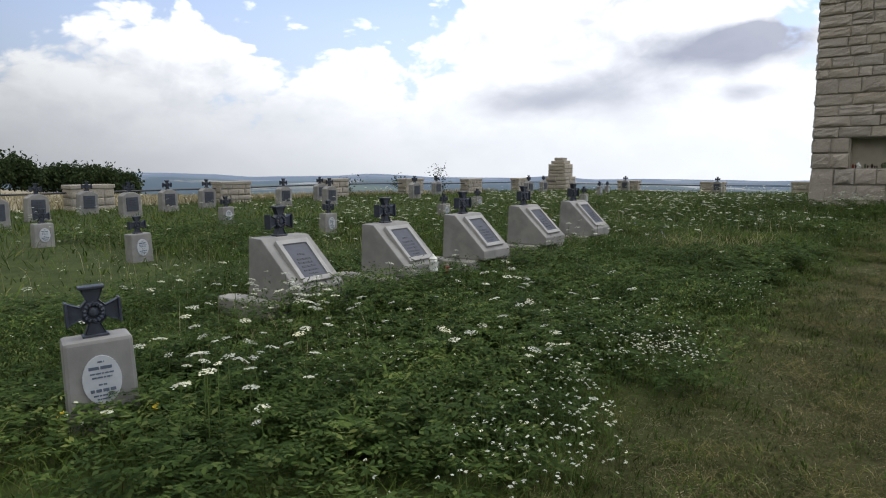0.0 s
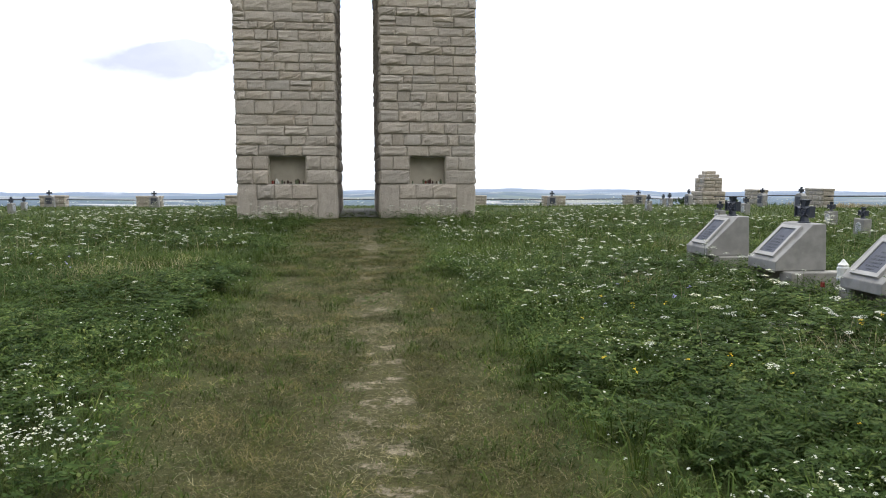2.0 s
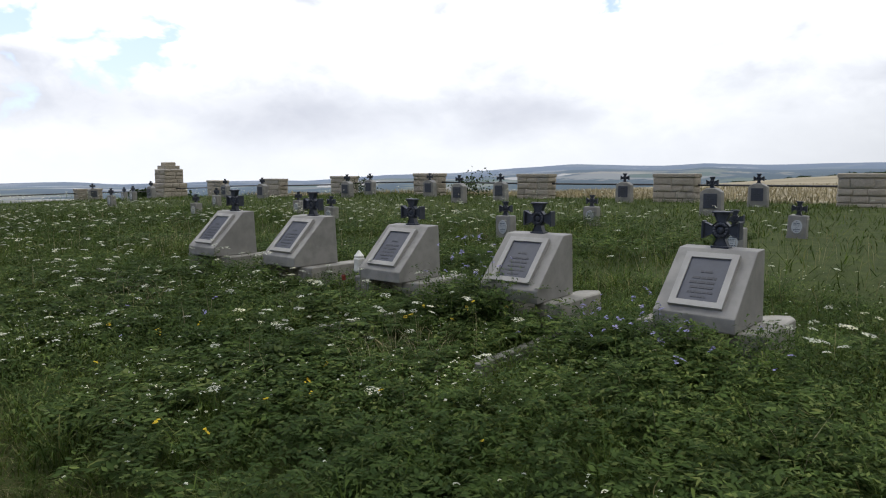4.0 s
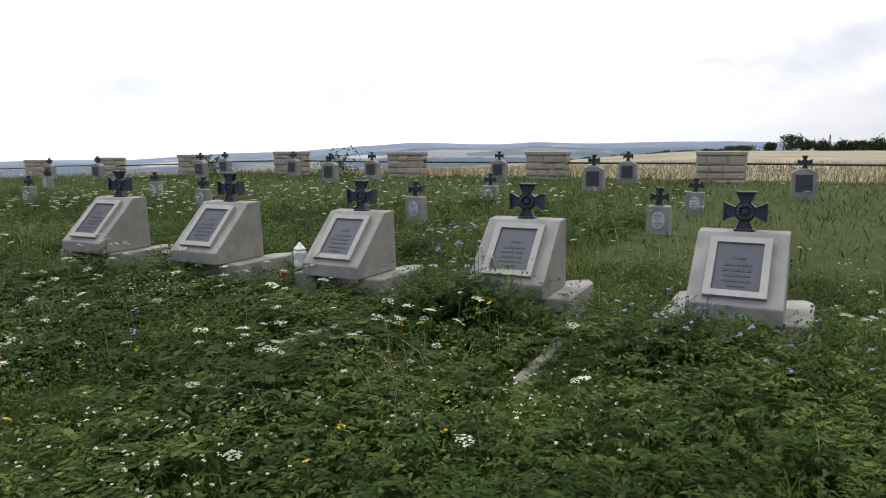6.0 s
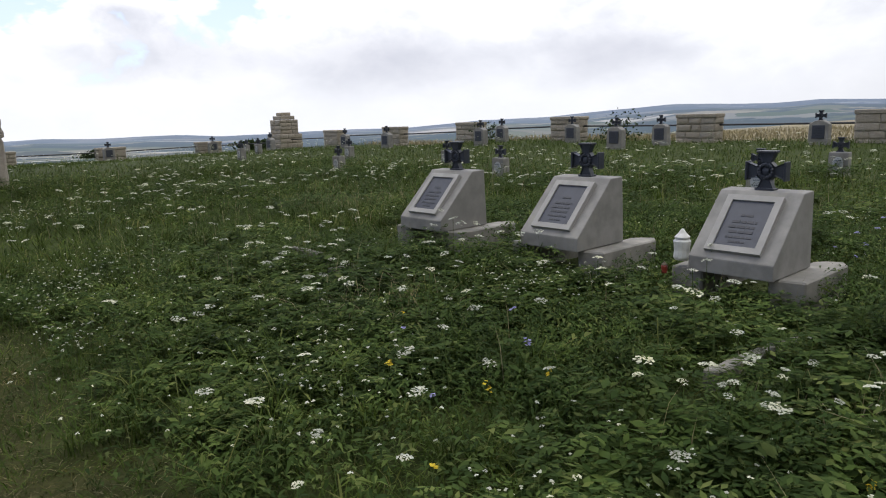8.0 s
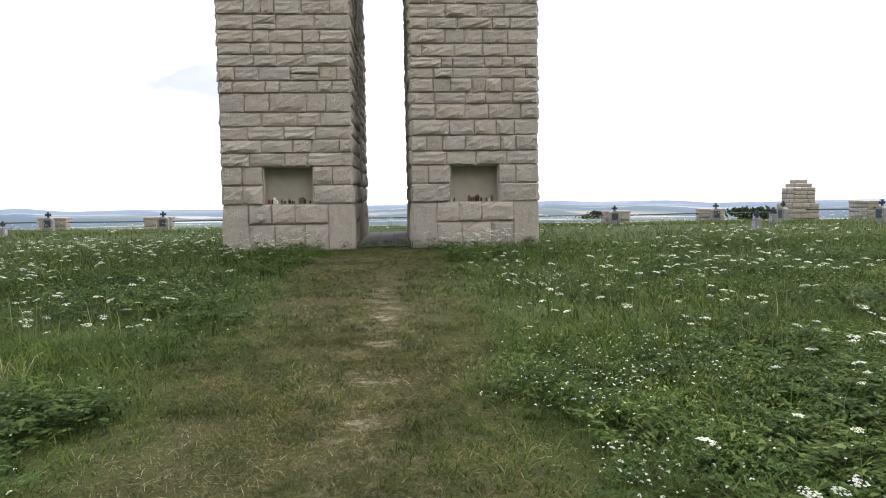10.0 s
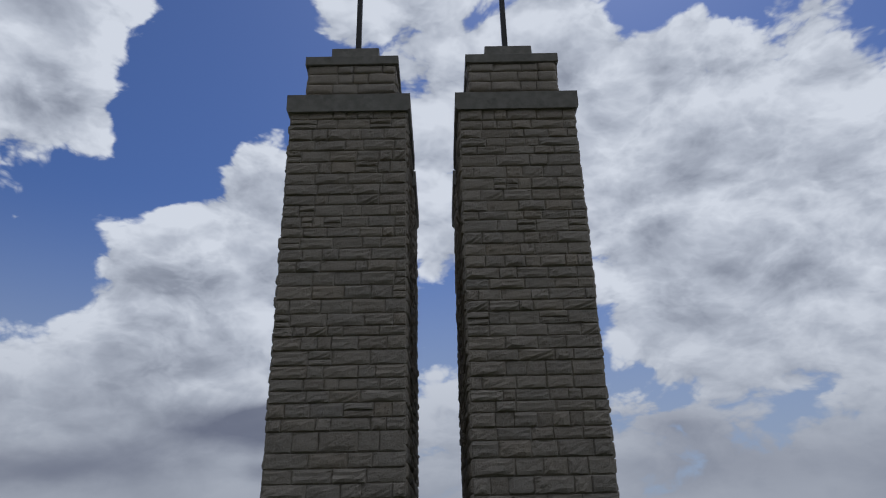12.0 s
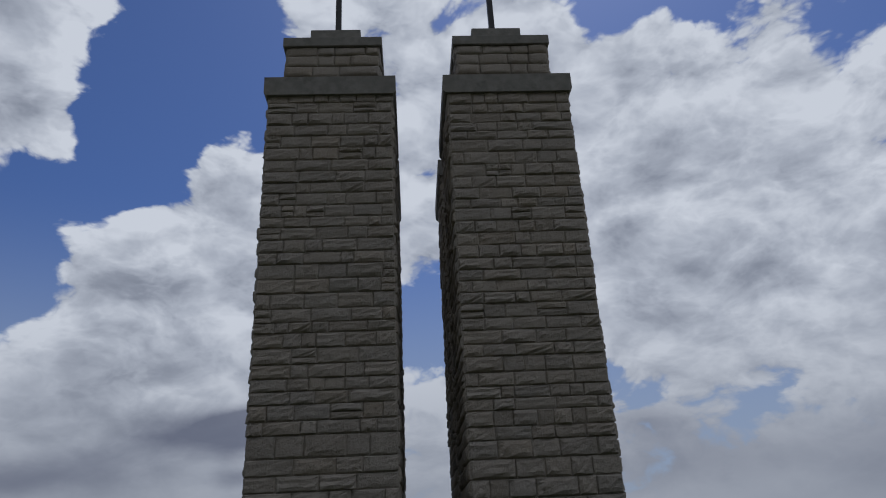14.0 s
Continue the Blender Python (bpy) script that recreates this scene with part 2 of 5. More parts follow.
M_STRAW = material("dry_stalks", leafy([(0.0, (0.19, 0.17, 0.09)), (0.6, (0.31, 0.28, 0.165)), (1.0, (0.42, 0.38, 0.25))]))
M_UMBEL = material("white_umbels", leafy([(0.0, (0.46, 0.48, 0.38)), (0.6, (0.58, 0.59, 0.50)), (1.0, (0.68, 0.68, 0.60))], 0.8, 0.3))
M_STALK = material("flower_stalks", leafy([(0.0, (0.06, 0.10, 0.03)), (1.0, (0.12, 0.15, 0.05))]))
M_BLUE = material("chicory_blue", leafy([(0.0, (0.27, 0.26, 0.48)), (1.0, (0.40, 0.38, 0.58))], 0.8, 0.3))
M_YELLOW = material("yellow_petals", leafy([(0.0, (0.55, 0.42, 0.04)), (1.0, (0.7, 0.55, 0.06))], 0.8, 0.3))
M_TREE = material("tree_foliage", leafy([(0.0, (0.022, 0.036, 0.016)), (0.6, (0.04, 0.06, 0.024)), (1.0, (0.065, 0.085, 0.034))], patch=0.3))
M_FIELD = material("ripe_field_grass", leafy([(0.0, (0.17, 0.15, 0.085)), (0.6, (0.26, 0.22, 0.135)), (1.0, (0.33, 0.29, 0.19))], patch=0.1))


def earth(n, bsdf, out):
    p = place(n)
    s = n.add("ShaderNodeSeparateXYZ", Vector=p)
    x, y = s.outputs[0], s.outputs[1]
    wob = n.math("MULTIPLY_ADD", n.noise(p, 0.9, 4.0), 1.1, -0.55)
    off = n.math("ABSOLUTE", n.math("ADD", n.math("ADD", x, 0.1), wob))
    inlane = n.math("MULTIPLY", n.span(off, 0.7, 1.9, 1.0, 0.0), n.span(y, 22.0, 24.5, 1.0, 0.0))
    fine, mid = n.noise(p, 30.0, 6.0, 0.7), n.noise(p, 3.0, 5.0)
    meadow = n.mix(n.span(mid, 0.35, 0.7), (0.032, 0.044, 0.012), (0.055, 0.07, 0.02))
    turf = n.mix(n.span(fine, 0.3, 0.7), (0.028, 0.030, 0.010), (0.076, 0.066, 0.029))
    c = n.mix(inlane, meadow, turf)
    # bare line worn into the middle of the path
    off2 = n.math("ABSOLUTE", n.math("ADD", n.math("SUBTRACT", x, 0.18), n.math("MULTIPLY", wob, 0.35)))
    bare = n.math("MULTIPLY", n.span(off2, 0.06, 0.42, 1.0, 0.0), n.span(n.noise(n.vec("MULTIPLY", p, (1.0, 1.6, 1.0)), 3.1, 9.0, 0.78), 0.5, 0.6))
    bare = n.math("MULTIPLY", bare, n.span(y, 17.0, 21.0, 1.0, 0.0))
    soil = n.mix(n.span(fine, 0.3, 0.7), (0.105, 0.086, 0.056), (0.25, 0.21, 0.15))
    c = n.mix(bare, c, soil)
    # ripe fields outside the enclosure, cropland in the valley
    far = n.math("MAXIMUM", n.span(n.math("ABSOLUTE", x), 25.5, 28.0), n.math("MAXIMUM", n.span(y, 48.5, 51.0), n.span(y, -20.0, -24.0)))
    crop = n.mix(n.span(n.noise(p, 0.12, 5.0), 0.35, 0.65), (0.22, 0.19, 0.125), (0.30, 0.265, 0.185))
    c = n.mix(far, c, crop)
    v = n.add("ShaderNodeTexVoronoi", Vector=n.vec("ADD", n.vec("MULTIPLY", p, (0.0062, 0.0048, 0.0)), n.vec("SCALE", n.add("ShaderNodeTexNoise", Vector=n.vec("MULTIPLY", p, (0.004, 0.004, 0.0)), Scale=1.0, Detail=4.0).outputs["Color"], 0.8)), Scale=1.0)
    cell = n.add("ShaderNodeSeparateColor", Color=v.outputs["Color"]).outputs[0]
    # crops and woods of the valley, their colours cooled to imitate hazy air
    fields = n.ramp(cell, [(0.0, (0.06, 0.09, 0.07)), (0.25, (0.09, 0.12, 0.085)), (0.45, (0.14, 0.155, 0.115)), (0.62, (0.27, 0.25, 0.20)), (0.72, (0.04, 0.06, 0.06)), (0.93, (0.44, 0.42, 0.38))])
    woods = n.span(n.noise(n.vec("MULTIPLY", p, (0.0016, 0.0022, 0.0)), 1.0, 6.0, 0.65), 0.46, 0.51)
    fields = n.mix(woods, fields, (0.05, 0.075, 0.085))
    # aerial haze painted into the base colour, thickening to blue-grey with distance
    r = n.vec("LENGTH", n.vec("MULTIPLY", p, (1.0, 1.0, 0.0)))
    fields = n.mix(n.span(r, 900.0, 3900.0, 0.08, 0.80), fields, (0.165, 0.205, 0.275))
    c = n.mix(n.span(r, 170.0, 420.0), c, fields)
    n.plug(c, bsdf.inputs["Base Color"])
    n.plug(0.95, bsdf.inputs["Roughness"])
    n.plug(0.1, bsdf.inputs["Specular IOR Level"])
    bump(n, bsdf, n.math("ADD", fine, mid), 0.6, 0.03)


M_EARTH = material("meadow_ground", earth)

# ---- helpers for building ----
rng = np.random.default_rng(7)


def mesh_from(name, verts, faces, mat, smooth=False):
    me = bpy.data.meshes.new(name)
    me.from_pydata([tuple(v) for v in verts], [], faces)
    me.materials.append(mat)
    if smooth:
        me.polygons.foreach_set("use_smooth", [True] * len(me.polygons))
    me.update()
    return me


def mesh_arrays(name, verts, loops, sizes, mat):
    """A mesh straight from numpy arrays: corners, corner indices of the faces and the size of each face."""
    me = bpy.data.meshes.new(name)
    me.vertices.add(len(verts))
    me.vertices.foreach_set("co", np.ascontiguousarray(verts, dtype=np.float32).ravel())
    me.loops.add(len(loops))
    me.loops.foreach_set("vertex_index", np.ascontiguousarray(loops, dtype=np.int32))
    starts = np.zeros(len(sizes), dtype=np.int32)
    starts[1:] = np.cumsum(sizes)[:-1]
    me.polygons.add(len(sizes))
    me.polygons.foreach_set("loop_start", starts)
    me.polygons.foreach_set("loop_total", np.ascontiguousarray(sizes, dtype=np.int32))
    me.materials.append(mat)
    me.update(calc_edges=True)
    return me


def repeat_pattern(pattern_verts, pattern_faces, count):
    """Index arrays for count copies of one small pattern."""
    flatf = np.concatenate([np.array(f) for f in pattern_faces])
    sizes = np.array([len(f) for f in pattern_faces])
    loops = (flatf[None, :] + np.arange(count)[:, None] * pattern_verts).ravel()
    return loops, np.tile(sizes, count)


def part(name, bm, mat, parent, label=""):
    """Links a bmesh, or a mesh, as one object under parent."""
    if isinstance(bm, bpy.types.Mesh):
        me = bm
    else:
        me = bpy.data.meshes.new(name)
        bm.to_mesh(me)
        bm.free()
        me.materials.append(mat)
    ob = new(name, me)
    ob.parent = parent
    return tagged(ob, label)


def box(bm, lo, hi, bevel=0.0, seg=1):
    r = bmesh.ops.create_cube(bm, size=1.0)
    vs = r["verts"]
    for v in vs:
        v.co = Vector([lo[i] + (v.co[i] + 0.5) * (hi[i] - lo[i]) for i in range(3)])
    if bevel:
        es = list({e for v in vs for e in v.link_edges})
        bmesh.ops.bevel(bm, geom=es, offset=bevel, segments=seg, affect="EDGES", profile=0.6)
    return bm


def boxed(lo, hi, bevel=0.0, seg=1):
    return box(bmesh.new(), lo, hi, bevel, seg)


def prism(bm, outline, axis_a, axis_b, normal, origin, depth):
    """Extrudes an outline (pairs along axis_a and axis_b) by depth along normal."""
    A, B, C, O = (Vector(v) for v in (axis_a, axis_b, normal, origin))
    front = [bm.verts.new(O + A * a + B * b) for a, b in outline]
    back = [bm.verts.new(O + A * a + B * b + C * depth) for a, b in outline]
    n = len(outline)
    bm.faces.new(front)
    bm.faces.new(back[::-1])
    for i in range(n):
        bm.faces.new((front[i], back[i], back[(i + 1) % n], front[(i + 1) % n])[::-1])
    return bm


def lathe(profile, seg=12, bm=None, at=(0, 0, 0)):
    bm = bm or bmesh.new()
    rings = []
    for r, z in profile:
        rings.append([bm.verts.new((at[0] + r * math.cos(2 * math.pi * i / seg), at[1] + r * math.sin(2 * math.pi * i / seg), at[2] + z)) for i in range(seg)])
    for a, b in zip(rings, rings[1:]):
        for i in range(seg):
            bm.faces.new((a[i], a[(i + 1) % seg], b[(i + 1) % seg], b[i]))
    bm.faces.new(rings[0][::-1])
    bm.faces.new(rings[-1])
    return bm


def jitter(bm, amount, scale=6.0, seed=0.0):
    for v in bm.verts:
        p = v.co * scale + Vector((seed, seed * 1.7, -seed))
        v.co += Vector((noise.noise(p), noise.noise(p + Vector((9, 0, 0))), noise.noise(p + Vector((0, 9, 0))))) * amount
    return bm


# ---- lie of the land ----
KNOTS = np.array([(0, -12, -0.12), (0, 0, 0.0), (0, 5, 0.06), (0, 10, 0.16), (0, 16, 0.28), (0, 24, 0.42), (0, 32, 0.42), (0, 40, 0.2), (0, 47.7, -0.15),
                  (-3, 2, 0.22), (3, 3, 0.2), (-5.5, 4.5, 0.28), (-5.5, 10.9, 0.34), (5.6, 4.5, 0.28), (5.5, 10.5, 0.40), (10, 6, 0.42), (12, 10, 0.46), (-10, 6, 0.28), (-12, 10, 0.32),
                  (24.8, -12, 0.5), (24.8, 6, 0.5), (24.8, 14, 0.5), (24.8, 24, 0.52), (24.8, 36, 0.22), (24.8, 47.7, -0.1), (13, 47.7, -0.12),
                  (-13, 47.7, -0.05), (-24.8, 47.7, 0.0), (-24.8, 36, 0.12), (-24.8, 24, 0.3), (-24.8, 12, 0.28), (-24.8, -12, 0.25), (14, 30, 0.4), (-14, 30, 0.3)])


def lie(x, y):
    """Height of the ground inside the enclosure; x and y may be arrays."""
    x, y = np.asarray(x, float), np.asarray(y, float)
    w = 1.0 / (((x[..., None] - KNOTS[:, 0]) ** 2 + (y[..., None] - KNOTS[:, 1]) ** 2) + 2.0) ** 1.6
    return (w * KNOTS[:, 2]).sum(-1) / w.sum(-1)


def smooth(v, lo, hi):
    t = np.clip((v - lo) / (hi - lo), 0, 1)
    return t * t * (3 - 2 * t)


SKYLINE = ((-180, 0.1), (-100, 0.2), (-75, 0.1), (-60, -0.12), (-55.5, -0.25), (-52.5, -0.5), (-46, -0.5), (-43, -0.38), (-38, -0.7), (-31, -0.78), (-28, -0.58), (-25, -0.95), (-20.5, -0.9), (-17, -1.0),
           (-12, -1.03), (-1.6, -0.88), (6, -0.86), (11, -0.76), (13, -0.68), (16, -0.82), (19, -0.82), (22, -0.78), (25, -0.98), (29, -0.92), (32, -0.78), (36, -0.76), (39, -0.85), (42, -0.68), (46, -0.45), (51.5, -0.3),
           (55, -0.05), (59, 0.2), (61, 0.32), (65, 0.18), (68, 0.16), (71, 0.34), (75, 0.24), (80, 0.3), (86, 0.32), (92, 0.1), (110, 0.1), (180, 0.1))


def land(x, y):
    """Height of the whole ground sheet: the enclosure, the plateau round it, the valley and the far hills."""
    cx, cy = np.clip(x, -25.5, 25.5), np.clip(y, -14, 48.5)
    d = np.hypot(x - cx, y - cy)
    az = np.degrees(np.arctan2(x, y - 5))
    s = smooth(np.cos(np.radians(az)), 0.05, 0.75)
    near = lie(cx, cy) - s * (0.045 * np.minimum(d, 500) + 0.03 * np.clip(d - 500, 0, 1100)) - (1 - s) * 0.022 * np.clip(d - 140, 0, 1500)
    r = np.hypot(x, y - 5)
    el = np.interp(az, [a for a, _ in SKYLINE], [e for _, e in SKYLINE])
    roll = 0.16 * np.sin(np.radians(az * 7.3 + 20)) + 0.12 * np.sin(np.radians(az * 17 + 70)) + 0.07 * np.sin(np.radians(az * 41)) + 0.03 * np.sin(np.radians(az * 97))
    crest = 1.7 + 3900 * np.tan(np.radians(el + roll * 0.18))
    near = near + smooth(r, 1300, 2300) * (1 - smooth(r, 2300, 2900)) * (1.7 + 2300 * np.tan(np.radians(el - 0.42 + 0.5 * roll + 0.12 * np.sin(np.radians(az * 11)))) - near)
    rise = smooth(r, 2300, 3900) * (1 + 0.10 * np.sin(r / 260 + az / 6) * (r < 3700))
    return near * (1 - smooth(r, 2300, 3900)) + crest * rise - 0.02 * np.clip(r - 3900, 0, 900)


radii = np.concatenate([np.arange(0.0, 52, 0.75), np.geomspace(52.5, 4800, 95)])
SEG = 480
ang = np.arange(SEG) * 2 * np.pi / SEG
gx = radii[1:, None] * np.sin(ang)[None, :]
gy = 18.0 + radii[1:, None] * np.cos(ang)[None, :]
gz = land(gx, gy)
verts = np.concatenate([[[0, 18.0, float(land(np.array(0.0), np.array(18.0)))]], np.stack([gx, gy, gz], -1).reshape(-1, 3)])
loops, sizes = [], []
first = 1 + np.arange(SEG)
tri = np.stack([np.zeros(SEG, int), np.roll(first, -1), first], -1)
loops.append(tri.ravel())
sizes.append(np.full(SEG, 3))
for k in range(len(radii) - 2):
    a = 1 + k * SEG + np.arange(SEG)
    b = a + SEG
    loops.append(np.stack([a, np.roll(a, -1), np.roll(b, -1), b], -1).ravel())
    sizes.append(np.full(SEG, 4))
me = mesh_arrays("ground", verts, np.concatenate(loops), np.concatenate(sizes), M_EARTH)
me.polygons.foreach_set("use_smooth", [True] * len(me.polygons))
tagged(new("ground", me), "hilltop meadow falling away to a farmed valley, distance haze painted in", "ground", kind="structure")


def lie1(x, y):
    return float(lie(np.array(x), np.array(y)))

# ---- rock-faced stones ----
def stone_variant(seed):
    """One rock-faced block, 1 wide and 1 high, its split face rising quickly from the joints towards -y, 0.14 deep behind."""
    r = random.Random(seed)
    us = (-0.5, -0.455, -0.3, -0.1, 0.1, 0.3, 0.455, 0.5)
    vs = (-0.5, -0.41, -0.2, 0.04, 0.27, 0.42, 0.5)
    nx, nz = len(us) - 1, len(vs) - 1
    pts, fcs = [], []
    tilt, lean, lift = r.uniform(-0.014, 0.014), r.uniform(-0.010, 0.022), r.uniform(0.036, 0.060)
    for j, v in enumerate(vs):
        for i, u in enumerate(us):
            rim = i in (0, nx) or j in (0, nz)
            near = i in (1, nx - 1) or j in (1, nz - 1)
            out = 0.0 if rim else lift * (0.66 if near else 1.0) + r.uniform(-0.014, 0.016) + tilt * u * 2 - lean * v * 2
            du, dv = (0.0, 0.0) if rim else (r.uniform(-0.022, 0.022), r.uniform(-0.04, 0.04))
            if rim and abs(u) < 0.5:
                du = r.uniform(-0.01, 0.01)
            pts.append((u + du, -out, v + dv))
    for j in range(nz):
        for i in range(nx):
            a = j * (nx + 1) + i
            fcs.append((a, a + 1, a + nx + 2, a + nx + 1))
    ring = [i for i in range(nx + 1)] + [j * (nx + 1) + nx for j in range(1, nz + 1)] + [nz * (nx + 1) + i for i in range(nx - 1, -1, -1)] + [j * (nx + 1) for j in range(nz - 1, 0, -1)]
    base = len(pts)
    for k in ring:
        x, y, z = pts[k]
        pts.append((x, 0.14, z))
    for k in range(len(ring)):
        k2 = (k + 1) % len(ring)
        fcs.append((ring[k2], ring[k], base + k, base + k2))
    return np.array(pts), fcs


VARIANTS = [stone_variant(s) for s in range(24)]
STONE_MESH = [mesh_from("stone", v, f, M_STONE) for v, f in VARIANTS]


def coursing(r, width, z0, z1, tall, long_lo, long_hi, split=0.22):
    """Courses of squared stones: yields u0, u1, z0, z1 with u from 0 to width."""
    z = z0
    while z < z1 - 0.02:
        h = r.uniform(*tall)
        if z1 - z - h < tall[0] * 0.7:
            h = z1 - z
        u = 0.0
        while u < width - 0.01:
            w = r.uniform(long_lo, long_hi)
            if width - u - w < long_lo * 0.8:
                w = width - u
            if r.random() < split and h > 0.30 and w < 0.75:
                k = r.uniform(0.4, 0.6)
                yield u, u + w, z, z + h * k
                yield u, u + w, z + h * k, z + h
            else:
                yield u, u + w, z, z + h
            u += w
        z += h


def facing(parent, cells, origin, u_dir, joined, r, mat=None, name="stone", relief=1.0):
    """Lays stones on a wall plane through origin that runs along u_dir; outside is to the right of u_dir turned (u x up)."""
    U = Vector(u_dir)
    turn = Matrix((( U.x, -U.y, 0, 0), (U.y, U.x, 0, 0), (0, 0, 1, 0), (0, 0, 0, 1)))
    all_v, loops_, sizes_, base = [], [], [], 0
    for u0, u1, za, zb in cells:
        k = r.randrange(len(VARIANTS))
        w, h = u1 - u0 - 0.005, zb - za - 0.006
        c = Vector(origin) + U * ((u0 + u1) / 2) + Vector((0, 0, (za + zb) / 2))
        m = Matrix.Translation(c) @ turn @ Matrix.Diagonal((w * r.choice((1, 1, 1)), relief * r.uniform(0.6, 1.3), h, 1))
        if joined:
            v, f = VARIANTS[k]
            mm = np.array(m)
            all_v.append(v @ mm[:3, :3].T + mm[:3, 3])
            loops_.append(np.concatenate([np.array(q) for q in f]) + base)
            sizes_.append([len(q) for q in f])
            base += len(v)
        else:
            ob = new(name, STONE_MESH[k])
            ob.parent = parent
            ob.matrix_local = m
    if joined and all_v:
        me_ = mesh_arrays("stone_facing", np.concatenate(all_v), np.concatenate(loops_), np.concatenate(sizes_), mat or M_STONE)
        ob = part("stone_facing", me_, None, parent)
        tagged(ob, kind="stuff")


# ---- the monument: four stone pillars ----
PW = 3.20           # pillar width
GAP = 0.745         # half the passage between pillars
Y_FRONT, Y_REAR = 24.42, 28.79
Z_BASE, Z_TOP = 0.30, 13.00


def lower_cells(r, width, niche):
    """The plinth of big blocks and the courses beside the niche, u from 0 to width."""
    cells = []
    zb, zm, zt = Z_BASE, 1.06, 1.56
    cells += [(0, 0.62, zb, zt), (width - 0.62, width, zb, zt)]
    cells += [(0.62, 1.25, zb, zm), (1.25, 2.0, zb, zm), (2.0, width - 0.62, zb, zm)]
    cells += [(0.62, 1.18, zm, zt), (1.18, 1.75, zm, zt), (1.75, width - 0.62, zm, zt)]
    n0, n1 = niche if niche else (width * 0.4, width * 0.6)
    for za, zb2 in ((1.56, 2.03), (2.03, 2.50)):
        k = r.uniform(0.4, 0.6)
        if r.random() < 0.6:
            cells += [(0, n0 * k, za, zb2), (n0 * k, n0, za, zb2)]
        else:
            cells.append((0, n0, za, zb2))
        if r.random() < 0.6:
            cells += [(n1, n1 + (width - n1) * k, za, zb2), (n1 + (width - n1) * k, width, za, zb2)]
        else:
            cells.append((n1, width, za, zb2))
        if not niche:
            cells.append((n0, n1, za, zb2))
    return cells


def pillar(x0, y0, seed, niche=None, near=True, inner="right"):
    """A square pillar with cornice, upper block, stepped cap and spike. niche: its span along the front."""
    r = random.Random(seed)
    root = new("stone_pillar")
    tagged(root, "tall grey-brown rock-faced limestone pillar with stepped concrete cap", "pillar", "monument pillars")
    root.location = (x0, y0, 0)
    in_ = 0.012
    core = bmesh.new()
    if niche:
        a, b = niche
        box(core, (in_, in_, Z_BASE - 0.3), (a, PW - in_, 2.5))
        box(core, (b, in_, Z_BASE - 0.3), (PW - in_, PW - in_, 2.5))
        box(core, (a, in_, Z_BASE - 0.3), (b, PW - in_, 1.56))
        box(core, (a, 0.40, 1.56), (b, PW - in_, 2.5))
        box(core, (in_, in_, 2.5), (PW - in_, PW - in_, Z_TOP))
    else:
        box(core, (in_, in_, Z_BASE - 0.3), (PW - in_, PW - in_, Z_TOP))
    part("core", core, M_MORTAR, root)
    faces = [((0, 0, 0), (1, 0, 0), "front"), ((PW, 0, 0), (0, 1, 0), "right"), ((PW, PW, 0), (-1, 0, 0), "back"), ((0, PW, 0), (0, -1, 0), "left")]
    for o, u, side in faces:
        cells = lower_cells(r, PW, niche if side == "front" else None)
        cells += list(coursing(r, PW, 2.50, 4.3, (0.32, 0.40), 0.35, 1.0, 0.0))
        cells += list(coursing(r, PW, 4.3, Z_TOP, (0.25, 0.37), 0.28, 0.95, 0.16))
        single = near and side in ("front",)
        facing(root, cells, o, u, not single, r)
    if niche:
        a, b = niche
        nb = boxed((a + 0.002, 0.34, 1.56), (b - 0.002, 0.396, 2.5))
        part("niche_panel", nb, M_NICHE, root, "smooth pale plaster panel at the back of the niche")
        part("niche_sill", boxed((a + 0.004, 0.0, 1.548), (b - 0.004, 0.338, 1.575), 0.006), M_CAST, root)
        part("niche_lintel", boxed((a + 0.004, 0.03, 2.47), (b - 0.004, 0.338, 2.498), 0.006), M_CAST, root)
        part("niche_jamb", boxed((a + 0.003, 0.03, 1.577), (a + 0.03, 0.338, 2.468), 0.004), M_NICHE, root)
        part("niche_jamb", boxed((b - 0.03, 0.03, 1.577), (b - 0.003, 0.338, 2.468), 0.004), M_NICHE, root)
    o = 0.115
    cor = bmesh.new()
    prism(cor, [(-o + 0.06, 12.960), (-o, 13.040), (-o, 13.520), (PW + o, 13.520), (PW + o, 13.040), (PW + o - 0.06, 12.960)], (1, 0, 0), (0, 0, 1), (0, 1, 0), (0, -o, 0), PW + 2 * o)
    part("cornice", jitter(cor, 0.006, 3.0, seed), M_CAST, root, "plain cast concrete cornice slab")
    b0 = 0.33
    part("upper_block", boxed((b0 + 0.05, b0 + 0.05, 13.522), (PW - b0 - 0.05, PW - b0 - 0.05, 14.830)), M_MORTAR, root)
    up = PW - 2 * b0
    for oo, u in (((b0, b0, 0), (1, 0, 0)), ((PW - b0, b0, 0), (0, 1, 0)), ((PW - b0, PW - b0, 0), (-1, 0, 0)), ((b0, PW - b0, 0), (0, -1, 0))):
        facing(root, list(coursing(r, up, 13.530, 14.830, (0.3, 0.36), 0.4, 0.9, 0.1)), oo, u, True, r)
    part("upper_slab", boxed((b0 - 0.09, b0 - 0.09, 14.835), (PW - b0 + 0.09, PW - b0 + 0.09, 15.140), 0.015), M_CAST, root)
    part("cap_step", boxed((0.88, 0.88, 15.144), (PW - 0.88, PW - 0.88, 15.960), 0.02), M_CAST, root)
    part("spike_plate", boxed((1.13, 1.13, 15.964), (PW - 1.13, PW - 1.13, 16.100), 0.02), M_RAIL, root, "dark metal base plate")
    sp = bmesh.new()
    c = PW / 2
    vs = []
